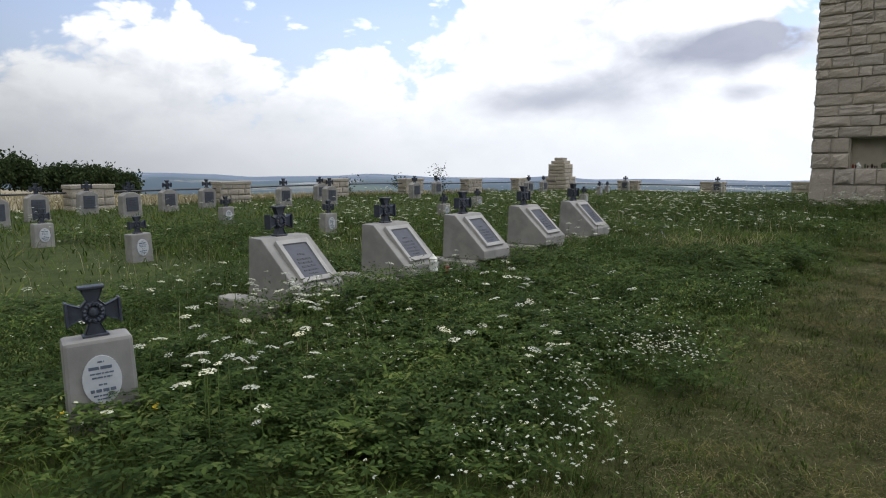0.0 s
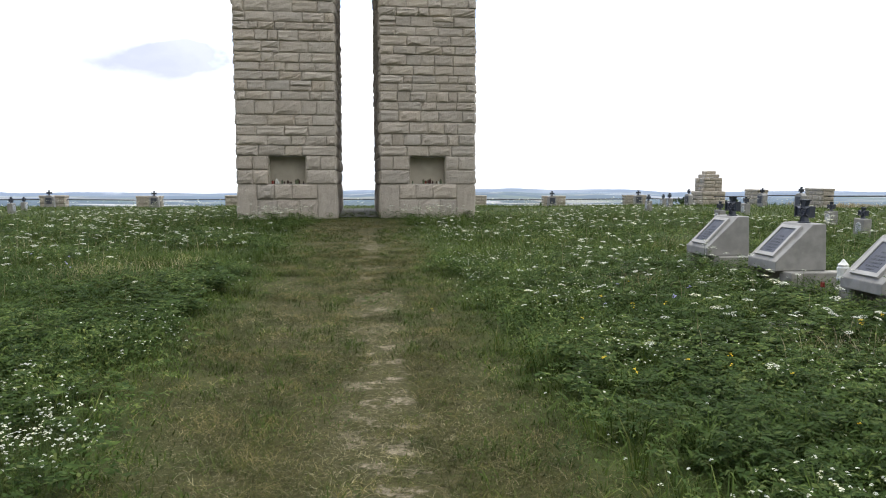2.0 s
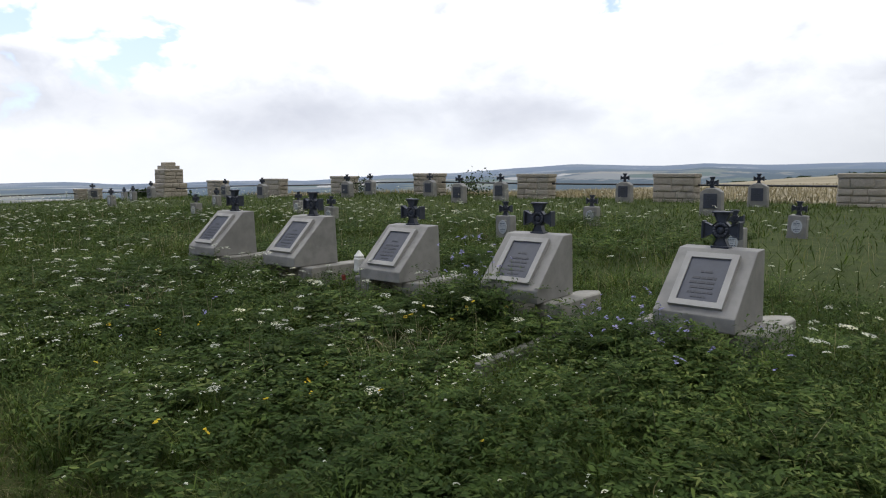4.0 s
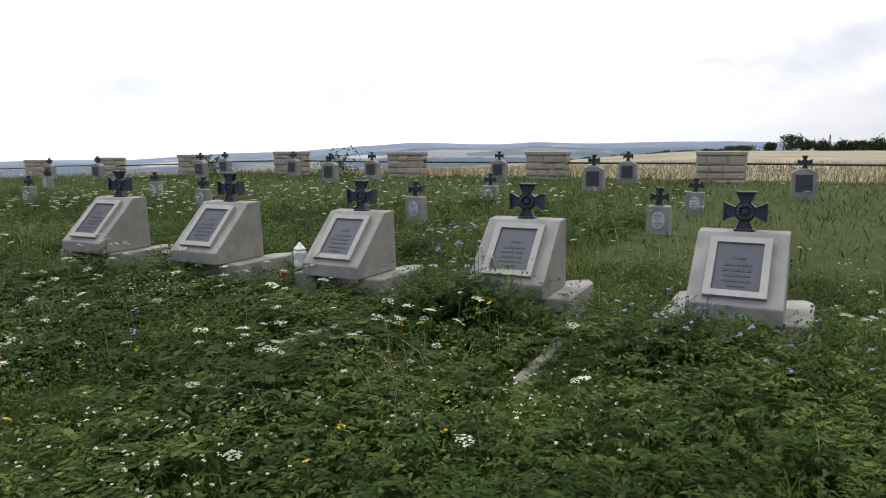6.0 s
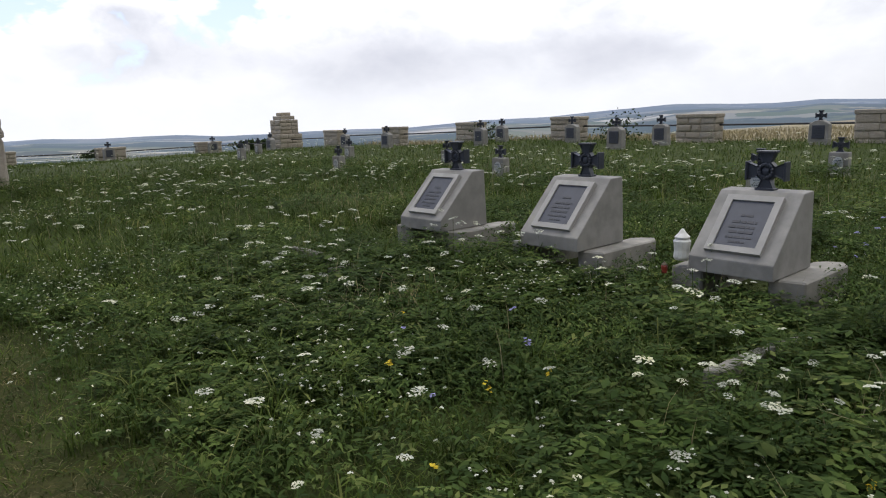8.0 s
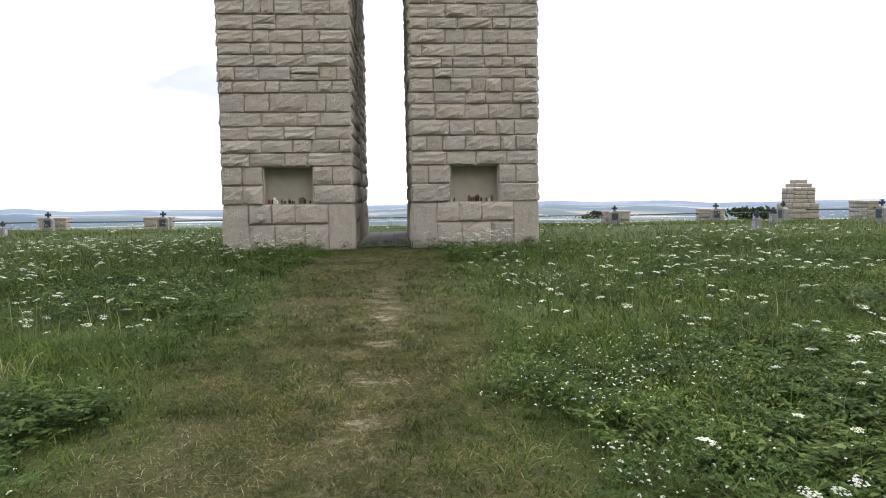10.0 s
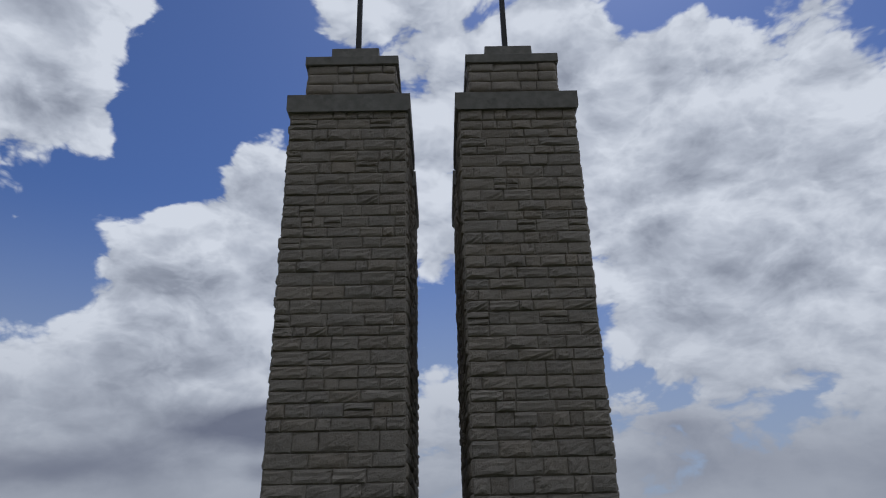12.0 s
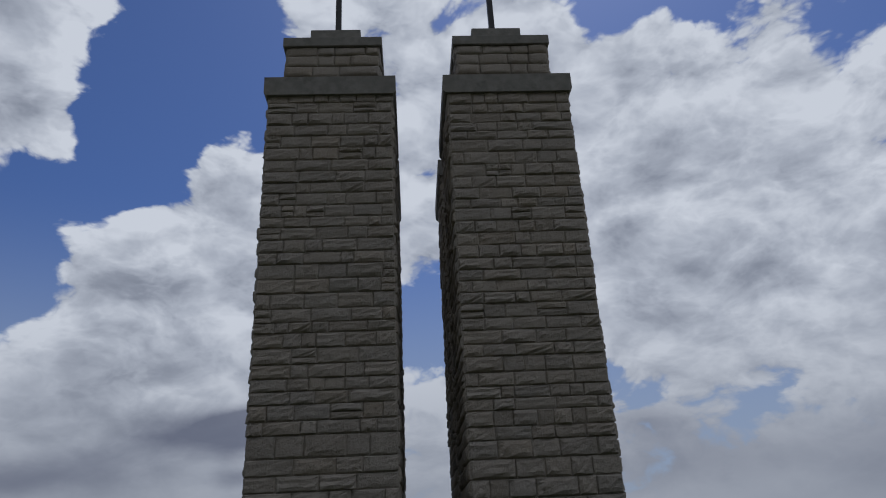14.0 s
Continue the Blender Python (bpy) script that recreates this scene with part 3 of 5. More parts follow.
    for z, h in ((16.100, 0.085), (19.520, 0.078), (19.760, 0.008)):
        vs.append([sp.verts.new((c + sx * h, c + sy * h, z)) for sx, sy in ((-1, -1), (1, -1), (1, 1), (-1, 1))])
    for A_, B_ in zip(vs, vs[1:]):
        for i in range(4):
            sp.faces.new((A_[i], A_[(i + 1) % 4], B_[(i + 1) % 4], B_[i]))
    sp.faces.new(vs[-1])
    part("spike", sp, M_RAIL, root, "slender dark metal spike")
    return root


XL = -GAP - PW
pillar(XL, Y_FRONT, 11, niche=(-2.955 - XL, -1.715 - XL))
pillar(GAP, Y_FRONT, 12, niche=(1.715 - GAP, 2.955 - GAP))
pillar(XL, Y_REAR, 13, near=False)
pillar(GAP, Y_REAR, 14, near=False)

# stone steps in the passage between the pillars
for k, (ya, yb, zt) in enumerate(((24.85, 31.9, 0.44),)):
    st = new("passage_step")
    tagged(st, "worn grey stone step between the pillars", "step", "passage steps")
    st.location = (0, ya, zt)
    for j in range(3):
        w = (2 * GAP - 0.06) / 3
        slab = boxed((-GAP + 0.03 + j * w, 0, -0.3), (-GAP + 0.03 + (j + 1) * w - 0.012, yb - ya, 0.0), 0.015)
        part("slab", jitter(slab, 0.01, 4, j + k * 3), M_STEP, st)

# ---- enclosure: piers, rail and corner towers ----
def pier_mesh_parts(root, length, depth, height, r):
    part("core", boxed((-length / 2 + 0.05, -depth / 2 + 0.05, -0.4), (length / 2 - 0.05, depth / 2 - 0.05, height - 0.1)), M_MORTAR, root)
    for oo, u, w in (((-length / 2, -depth / 2, 0), (1, 0, 0), length), ((length / 2, -depth / 2, 0), (0, 1, 0), depth),
                     ((length / 2, depth / 2, 0), (-1, 0, 0), length), ((-length / 2, depth / 2, 0), (0, -1, 0), depth)):
        cells = list(coursing(r, w, -0.1, height - 0.14, (0.2, 0.3), 0.3, 0.75, 0.0))
        facing(root, cells, oo, u, True, r, M_PIER, relief=0.6)
    part("coping", jitter(boxed((-length / 2 - 0.04, -depth / 2 - 0.04, height - 0.14), (length / 2 + 0.04, depth / 2 + 0.04, height), 0.02), 0.008, 4), M_PIER, root)


def pier(x, y, turn, seed, height=0.95):
    root = new("fence_pier")
    tagged(root, "low coursed sandstone pier of the enclosure fence", "pier", "fence piers")
    root.matrix_world = pose(x, y, lie1(x, y), 0, 0, turn)
    pier_mesh_parts(root, 1.5, 0.6, height, random.Random(seed))


SIDE_Y = (-0.05, 5.95, 11.93, 17.9, 23.8, 29.75, 35.7, 41.7)
FX, FY = 24.8, 47.7
for i, yy in enumerate(SIDE_Y):
    pier(FX, yy, 90, 100 + i, 1.03)
    pier(-FX, yy, 90, 120 + i, 0.9)
for i, xx in enumerate((19.3, 13.45, 7.9)):
    pier(xx, FY, 0, 140 + i, 0.72)
    pier(-xx, FY, 0, 150 + i, 0.72)


def rail_obj(a, b, drop):
    za, zb = lie1(*a) + drop, lie1(*b) + drop
    A, B = Vector((*a, za)), Vector((*b, zb))
    bm = bmesh.new()
    bmesh.ops.create_cone(bm, cap_ends=True, segments=10, radius1=0.034, radius2=0.034, depth=(B - A).length)
    me_ = bpy.data.meshes.new("fence_rail")
    bm.to_mesh(me_)
    bm.free()
    me_.materials.append(M_RAIL)
    ob = new("fence_rail", me_)
    ob.matrix_world = Matrix.Translation((A + B) / 2) @ (B - A).to_track_quat("Z", "Y").to_matrix().to_4x4()
    return tagged(ob, "black steel pipe rail between sandstone piers", "fence rail", "fence rails")


for s in (-1, 1):
    ys = [-6.2] + list(SIDE_Y) + [FY]
    for ya, yb in zip(ys, ys[1:]):
        rail_obj((s * FX, ya + 0.7), (s * FX, yb - 0.7), 0.62)
    xs = (24.8, 19.3, 13.45, 7.9)
    for xa, xb in zip(xs, xs[1:]):
        rail_obj((s * (xa - 0.7), FY), (s * (xb + 0.7), FY), 0.45)
rail_obj((-7.3, FY), (7.3, FY), 0.45)


def corner_tower(x, y, seed):
    root = new("corner_tower")
    tagged(root, "stepped sandstone tower at the corner of the enclosure", "tower", "corner towers")
    root.location = (x, y, lie1(x, y))
    r = random.Random(seed)
    z = -0.2
    for w, top, tall in ((1.68, 1.0, (0.26, 0.36)), (1.34, 1.95, (0.22, 0.3))):
        h = w / 2
        part("core", boxed((-h + 0.05, -h + 0.05, z), (h - 0.05, h - 0.05, top - 0.01)), M_MORTAR, root)
        for oo, u in (((-h, -h, 0), (1, 0, 0)), ((h, -h, 0), (0, 1, 0)), ((h, h, 0), (-1, 0, 0)), ((-h, h, 0), (0, -1, 0))):
            facing(root, list(coursing(r, w, z, top, tall, 0.4, 0.9, 0.0)), oo, u, True, r, M_PIER, relief=0.7)
        z = top
    part("cap_slab", jitter(boxed((-0.54, -0.54, 1.955), (0.54, 0.54, 2.2), 0.03), 0.012, 3, seed), M_PIER, root)
    part("cap_block", jitter(boxed((-0.36, -0.36, 2.204), (0.36, 0.36, 2.43), 0.03), 0.012, 3, seed + 5), M_PIER, root)


corner_tower(FX, FY, 31)
corner_tower(-FX, FY, 32)

# ---- iron crosses and gravestones ----
def cross_outline(s):
    """Flared-arm cross, s tall, standing on its lower arm."""
    a, b, w = 0.5 * s, 0.10 * s, 0.23 * s
    pts = []
    for k in range(4):
        c, n = ((1, 0), (0, 1), (-1, 0), (0, -1))[k], ((0, 1), (-1, 0), (0, -1), (1, 0))[k]
        arm = [(0.24 * s, -b * 1.2), (a, -w), (a, w), (0.24 * s, b * 1.2)]
        for d, t in arm:
            pts.append((c[0] * d + n[0] * t, c[1] * d + n[1] * t))
    return pts


def iron_cross(parent, size, at, thick=0.055):
    """Cast cross facing -y, with raised rims and a wreathed boss; at is the foot."""
    bm = bmesh.new()
    pts = cross_outline(size)
    O = (at[0], at[1] - thick / 2, at[2] + size / 2)
    prism(bm, pts, (1, 0, 0), (0, 0, 1), (0, 1, 0), O, thick)
    bm.normal_update()
    caps = [f for f in bm.faces if len(f.verts) == len(pts)]
    bmesh.ops.inset_region(bm, faces=caps, thickness=size * 0.035, depth=-0.012)
    cr = part("cross", bm, M_IRON, parent, "dark cast-iron cross with flared arms")
    s2, w2 = size / 2, size * 0.25
    for cx, cz, hx, hz in ((0, s2, w2, 0.008), (s2, 0, 0.008, w2), (-s2, 0, 0.008, w2), (0, -s2 + 0.008, w2, 0.008)):
        plate = boxed((at[0] + cx - hx, at[1] - thick * 0.75, O[2] + cz - hz), (at[0] + cx + hx, at[1] + thick * 0.75, O[2] + cz + hz), 0.003)
        part("end_plate", plate, M_IRON, cr)
    boss = bmesh.new()
    rad = size * 0.17
    rings = []
    for k in range(28):
        an = 2 * math.pi * k / 28
        fat = size * (0.055 if k % 2 else 0.036)
        rings.append([boss.verts.new((O[0] + math.cos(an) * (rad + fat * math.cos(b)), O[1] - 0.002 + fat * math.sin(b), O[2] + math.sin(an) * (rad + fat * math.cos(b)))) for b in (2 * math.pi * q / 6 for q in range(6))])
    for A_, B_ in zip(rings, rings[1:] + rings[:1]):
        for q in range(6):
            boss.faces.new((A_[q], A_[(q + 1) % 6], B_[(q + 1) % 6], B_[q]))
    bmesh.ops.recalc_face_normals(boss, faces=boss.faces)
    bmesh.ops.create_uvsphere(boss, u_segments=10, v_segments=6, radius=size * 0.10, matrix=Matrix.Translation((O[0], O[1], O[2])) @ Matrix.Diagonal((1, 0.35, 1, 1)))
    part("wreath", boss, M_IRON, cr)
    return cr


def text_bars(parent, name, mat, rows, width, at, right, up, out, thick, r):
    """Lines of unreadable lettering, as broken bars raised on a plate."""
    bm = bmesh.new()
    R, U, O, A = Vector(right), Vector(up), Vector(out), Vector(at)
    for v, h, fill in rows:
        span = width * fill
        u = -span / 2
        while u < span / 2 - 0.004:
            w = min(r.uniform(0.5, 1.6) * h * 2.2, span / 2 - u)
            prism(bm, [(u, v), (u + w, v), (u + w, v + h), (u, v + h)], R, U, O, A, thick)
            u += w + h * 0.45
    bmesh.ops.recalc_face_normals(bm, faces=bm.faces)
    tagged(part(name, bm, mat, parent), kind="stuff")


def slanted_grave(seed):
    """Wedge-shaped concrete marker facing -y: two footings, wedge, framed slate plaque and cross. Ridge 0.62 over the base, at y = 0."""
    r = random.Random(seed)
    root = new("slanted_gravestone")
    hw = 0.31
    wedge = bmesh.new()
    prof = [(-0.46, 0.0), (-0.46, 0.11), (0.0, 0.56), (0.17, 0.565), (0.20, 0.0)]
    prism(wedge, prof, (0, 1, 0), (0, 0, 1), (1, 0, 0), (-hw, 0, 0), 2 * hw)
    bmesh.ops.bevel(wedge, geom=wedge.edges[:], offset=0.010, segments=2, affect="EDGES", profile=0.6)
    bmesh.ops.recalc_face_normals(wedge, faces=wedge.faces)
    part("wedge_block", jitter(wedge, 0.006, 5, seed), M_GRAVE, root)
    S = Vector((0, 0.44, 0.45)).normalized()
    nrm = Vector((0, -0.45, 0.44)).normalized()
    base = Vector((0, -0.46, 0.11)) + S * 0.06
    fr = bmesh.new()
    fw, fh = 0.205, 0.51
    for a0, a1, b0, b1 in ((-fw, fw, 0, 0.05), (-fw, fw, fh - 0.05, fh), (-fw, -fw + 0.05, 0.05, fh - 0.05), (fw - 0.05, fw, 0.05, fh - 0.05)):
        prism(fr, [(a0, b0), (a1, b0), (a1, b1), (a0, b1)], (1, 0, 0), S, nrm, base - nrm * 0.01, 0.04)
    bmesh.ops.recalc_face_normals(fr, faces=fr.faces)
    part("plaque_frame", fr, M_GRAVE_FRAME, root, "raised pale concrete frame")
    pl = bmesh.new()
    prism(pl, [(-fw + 0.05, 0.05), (fw - 0.05, 0.05), (fw - 0.05, fh - 0.05), (-fw + 0.05, fh - 0.05)], (1, 0, 0), S, nrm, base - nrm * 0.008, 0.026)
    bmesh.ops.recalc_face_normals(pl, faces=pl.faces)
    plq = part("plaque", pl, M_PLAQUE, root, "dark blue-grey slate plaque with engraved lines")
    text_bars(plq, "lettering", M_LETTER, [(0.32, 0.018, 0.3), (0.26, 0.02, 0.62), (0.215, 0.02, 0.7), (0.17, 0.02, 0.6), (0.125, 0.016, 0.66), (0.085, 0.014, 0.4)], 0.29, base + nrm * 0.018, (1, 0, 0), S, nrm, 0.003, r)
    iron_cross(root, 0.285, (0, 0.085, 0.562))
    for sx in (-1, 1):
        ft = bmesh.new()
        prism(ft, [(-0.13, -0.36), (0.13, -0.36), (0.13, 0.42), (0.07, 0.5), (-0.07, 0.5), (-0.13, 0.42)], (1, 0, 0), (0, 1, 0), (0, 0, 1), (sx * 0.37, 0, -0.36), 0.355)
        bmesh.ops.bevel(ft, geom=ft.edges[:], offset=0.012, segments=1, affect="EDGES")
        bmesh.ops.recalc_face_normals(ft, faces=ft.faces)
        part("footing", jitter(ft, 0.014, 5, seed + sx * 3), M_FOOT, root, "weathered chamfered concrete footing")
    return root


first_slab = slanted_grave(1)
tagged(first_slab, "grey concrete wedge gravestone with slate plaque and iron cross", "gravestone", "wedge gravestones")
SLABS = [(5.58, 4.24, 1.10, -92), (5.53, 5.90, 1.13, -89), (5.66, 7.63, 1.12, -91), (5.46, 9.10, 1.178, -91), (5.43, 10.72, 1.183, -90),
         (-5.33, 4.42, 1.005, 93), (-5.34, 5.98, 1.03, 92), (-5.34, 7.53, 1.05, 91), (-5.37, 9.18, 1.085, 92), (-5.38, 10.88, 1.085, 91)]
for i, (x, y, zr, rz) in enumerate(SLABS):
    m = pose(x, y, zr - 0.565, 0, 0, rz)
    if i == 0:
        first_slab.matrix_world = m
    else:
        copy_thing(first_slab, m)


def small_grave(seed):
    """Small upright concrete block with an enamel oval and an iron cross, facing -y."""
    r = random.Random(seed)
    root = new("small_gravestone")
    tagged(root, "small upright concrete gravestone with white oval plaque and iron cross", "gravestone", "small gravestones")
    bm = bmesh.new()
    hw = 0.185
    prism(bm, [(-hw - 0.015, -0.25), (hw + 0.015, -0.25), (hw, 0.50), (-hw, 0.50)], (1, 0, 0), (0, 0, 1), (0, 1, 0), (0, -0.11, 0), 0.22)
    bmesh.ops.bevel(bm, geom=bm.edges[:], offset=0.022, segments=2, affect="EDGES", profile=0.6)
    bmesh.ops.recalc_face_normals(bm, faces=bm.faces)
    part("block", jitter(bm, 0.006, 6, seed), M_GRAVE, root)
    ov = bmesh.new()
    prism(ov, [(0.105 * math.cos(2 * math.pi * k / 28), 0.14 * math.sin(2 * math.pi * k / 28)) for k in range(28)], (1, 0, 0), (0, 0, 1), (0, -1, 0), (0, -0.105, 0.27), 0.022)
    bmesh.ops.recalc_face_normals(ov, faces=ov.faces)
    plate = part("oval_plaque", ov, M_ENAMEL, root, "white enamel oval with dark lettering")
    text_bars(plate, "lettering", M_INK, [(0.10, 0.010, 0.2), (0.062, 0.018, 0.75), (0.035, 0.009, 0.7), (0.012, 0.009, 0.6), (-0.03, 0.009, 0.25), (-0.068, 0.018, 0.75), (-0.092, 0.009, 0.6), (-0.112, 0.008, 0.4)],
              0.18, (0, -0.127, 0.27), (1, 0, 0), (0, 0, 1), (0, -1, 0), 0.002, r)
    iron_cross(root, 0.285, (0, 0, 0.498))
    return root


def stele(seed, scale=1.0):
    """Broad concrete stele with shouldered top, dark plaque and iron cross, facing -y."""
    r = random.Random(seed)
    root = new("stele")
    tagged(root, "shouldered concrete stele with dark rectangular plaque and iron cross", "gravestone", "steles")
    bm = bmesh.new()
    hw = 0.28
    prism(bm, [(-hw - 0.02, -0.25), (hw + 0.02, -0.25), (hw, 0.56), (0.12, 0.66), (-0.12, 0.66), (-hw, 0.56)], (1, 0, 0), (0, 0, 1), (0, 1, 0), (0, -0.14, 0), 0.28)
    bmesh.ops.bevel(bm, geom=bm.edges[:], offset=0.015, segments=1, affect="EDGES")
    bmesh.ops.recalc_face_normals(bm, faces=bm.faces)
    part("block", jitter(bm, 0.008, 5, seed), M_GRAVE, root)
    pl = part("plaque", boxed((-0.18, -0.165, 0.12), (0.18, -0.135, 0.52), 0.006), M_PLAQUE, root, "dark slate plaque")
    text_bars(pl, "lettering", M_LETTER, [(0.42, 0.02, 0.5), (0.36, 0.016, 0.8), (0.31, 0.016, 0.7), (0.26, 0.016, 0.8), (0.2, 0.014, 0.5)], 0.3, (0, -0.166, 0), (1, 0, 0), (0, 0, 1), (0, -1, 0), 0.002, r)
    iron_cross(root, 0.30, (0, 0, 0.658))
    return root


small = small_grave(5)
SMALL = [(-3.87, 1.86, 70), (10.69, 5.64, -90), (14.2, 5.55, -90), (10.6, 9.69, -92), (14.13, 9.78, -88), (-9.99, 5.5, 92), (-13.35, 5.54, 88), (-10.62, 9.98, 90), (-14.74, 10.44, 91),
         (11.5, 15.6, -90), (13.6, 19.5, -90), (11.0, 21.0, -90), (14.5, 25.5, -90), (12.2, 29.0, -90), (15.0, 33.0, -90), (17.0, 38.0, -90),
         (-11.0, 14.5, 90), (-13.0, 19.0, 90), (-10.8, 22.5, 90), (-13.5, 27.0, 90), (-14.5, 32.0, 90), (-16.5, 37.5, 90)]
for i, (x, y, rz) in enumerate(SMALL):
    z = 0.255 if i == 0 else lie1(x, y) - 0.02
    m = pose(x, y, z, 0, (i * 37 % 5) - 2, rz)
    if i == 0:
        small.matrix_world = m @ Matrix.Diagonal((0.93, 0.93, 0.97, 1))
    else:
        copy_thing(small, m).scale = (0.88, 0.9, 0.9)

big = stele(6)
STELES = [(18.7, 3.6, -90), (18.98, 8.72, -90), (23.0, 8.63, -90), (23.4, 13.3, -90), (20.46, 18.6, -90), (22.6, 18.17, -90), (23.4, 22.58, -90), (21.1, 25.5, -90), (23.6, 26.6, -90),
          (20.5, 31.0, -90), (22.0, 36.5, -90), (20.0, 41.0, -90),
          (-18.4, 6.6, 90), (-20.5, 8.4, 90), (-22.2, 10.6, 90), (-19.6, 10.6, 90), (-21.4, 12.9, 90), (-22.0, 14.8, 90), (-20.4, 17.0, 90), (-19.2, 18.2, 90), (-22.5, 20.8, 90), (-20.2, 24.5, 90), (-22.4, 29.0, 90),
          (-19.4, 33.5, 90), (-21.5, 39.0, 90)]
for i, (x, y, rz) in enumerate(STELES):
    m = pose(x, y, lie1(x, y) + 0.08, 0, (i * 31 % 5) * 0.6 - 1.2, rz)
    if i == 0:
        big.matrix_world = m
    else:
        copy_thing(big, m)
for x, y in ((-19.25, 46.9), (-12.95, 46.9), (13.1, 46.9), (19.25, 46.9)):
    copy_thing(big, pose(x, y, lie1(x, y) + 0.08, 0, 0, 0))

# concrete kerbs of the grave plots
for x0, y0, x1, y1 in ((3.85, 7.11, 4.75, 6.99), (3.9, 5.34, 5.3, 5.37), (4.09, 11.75, 4.08, 11.05), (3.72, 10.5, 4.12, 10.54)):
    L = math.hypot(x1 - x0, y1 - y0)
    kb = boxed((-L / 2, -0.045, -0.2), (L / 2, 0.04, 0.045), 0.012)
    bmesh.ops.subdivide_edges(kb, edges=[e for e in kb.edges if e.calc_length() > 0.4], cuts=6)
    me_ = bpy.data.meshes.new("grave_kerb")
    jitter(kb, 0.016, 5, x0).to_mesh(me_)
    kb.free()
    me_.materials.append(M_FOOT)
    ob = new("grave_kerb", me_)
    ob.matrix_world = pose((x0 + x1) / 2, (y0 + y1) / 2, lie1((x0 + x1) / 2, (y0 + y1) / 2) + 0.05, 0, 0, math.degrees(math.atan2(y1 - y0, x1 - x0)))
    tagged(ob, "weathered concrete kerb strip sunk in the grass", "kerb", "grave kerbs")


# ---- candles and lanterns ----
def lantern(x, y, z, h, glass, label):
    root = new("grave_lantern")
    root.location = (x, y, z)
    tagged(root, label, "lantern")
    part("glass", lathe([(h * 0.22, 0), (h * 0.26, h * 0.08), (h * 0.24, h * 0.3), (h * 0.27, h * 0.6), (h * 0.2, h * 0.68)]), glass, root)
    part("lid", lathe([(h * 0.23, h * 0.68), (h * 0.24, h * 0.74), (h * 0.12, h * 0.86), (h * 0.07, h * 0.95), (h * 0.02, h)]), M_LID if glass != M_CANDLE_WHITE else M_CANDLE_WHITE, root)
    return root


r = random.Random(3)
for n0, n1, spots in ((-2.955, -1.715, (0.06, 0.12, 0.17, 0.23, 0.34, 0.4, 0.5, 0.57, 0.62, 0.75, 0.8, 0.84, 0.97)), (1.715, 2.955, (0.05, 0.4, 0.46, 0.5, 0.55, 0.6, 0.68, 0.8, 0.86, 0.92))):
    for s in spots:
        lantern(n0 + 0.06 + s * (n1 - n0 - 0.14), Y_FRONT + r.uniform(0.08, 0.24), 1.576, r.uniform(0.08, 0.19), r.choice((M_CANDLE_DARK, M_CANDLE_DARK, M_CANDLE_DARK, M_LID, M_LID, M_CANDLE_RED, M_CANDLE_GREEN, M_CANDLE_WHITE)), "small burnt-out grave candle on the niche sill")
lantern(5.32, 8.06, 0.60, 0.24, M_CANDLE_WHITE, "white ribbed grave lantern on a concrete footing")
lantern(5.10, 8.08, 0.53, 0.09, M_CANDLE_RED, "low red glass candle on a concrete footing")
lantern(-4.78, 6.05, 0.50, 0.20, M_CANDLE_WHITE, "pale grave lantern with dark lid beside a wedge gravestone")
lantern(-4.72, 6.22, 0.47, 0.12, M_CANDLE_RED, "red glass candle beside a wedge gravestone")


# ---- trees and shrubs ----
def tree(x, y, h, spread, seed, label, leaves=1500, leaf=0.16, trunk=0.22, sparse=0.0, name="tree"):
    r = np.random.default_rng(seed)
    root = new(name)
    z0 = float(land(np.array(float(x)), np.array(float(y))))
    root.location = (x, y, z0 - 0.1)
    tagged(root, label, name)
    bm = bmesh.new()
    ends = []

    def limb(a, b, ra, rb):
        d = b - a
        bmesh.ops.create_cone(bm, cap_ends=False, segments=6, radius1=ra, radius2=rb, depth=d.length, matrix=Matrix.Translation((a + b) / 2) @ d.to_track_quat("Z", "Y").to_matrix().to_4x4())

    top = Vector((r.uniform(-0.2, 0.2) * spread, r.uniform(-0.2, 0.2) * spread, h * 0.72))
    limb(Vector((0, 0, 0)), top * 0.5, trunk * h * 0.1, trunk * h * 0.07)
    limb(top * 0.5, top, trunk * h * 0.07, trunk * h * 0.03)
    ends.append(top + Vector((0, 0, h * 0.08)))
    for k in range(9):
        f = r.uniform(0.12, 0.95)
        an = r.uniform(0, 6.28)
        q = top * f + Vector((math.cos(an) * spread * r.uniform(0.35, 0.8), math.sin(an) * spread * r.uniform(0.35, 0.8), h * r.uniform(0.02, 0.22)))
        limb(top * f, q, trunk * h * 0.04, trunk * h * 0.012)
        ends.append(q)
    part("trunk", bm, M_BARK, root)
    E_ = np.array([tuple(e) for e in ends])
    c = E_[r.integers(0, len(E_), leaves)] + r.normal(0, 1, (leaves, 3)) * np.array([spread * 0.28, spread * 0.28, h * 0.13])
    c[:, 2] = np.clip(c[:, 2], h * 0.08, None)
    a = r.normal(0, 1, (leaves, 3))
    a /= np.linalg.norm(a, axis=1)[:, None]
    b = np.cross(a, r.normal(0, 1, (leaves, 3)))
    b /= np.linalg.norm(b, axis=1)[:, None]
    s = (leaf * r.uniform(0.6, 1.4, leaves))[:, None]
    v = np.stack([c - a * s, c + b * s * 0.6, c + a * s, c - b * s * 0.6], 1).reshape(-1, 3)
    lp, sz = repeat_pattern(4, [(0, 1, 2, 3)], leaves)
    part("crown", mesh_arrays("crown", v, lp, sz, M_TREE), None, root)


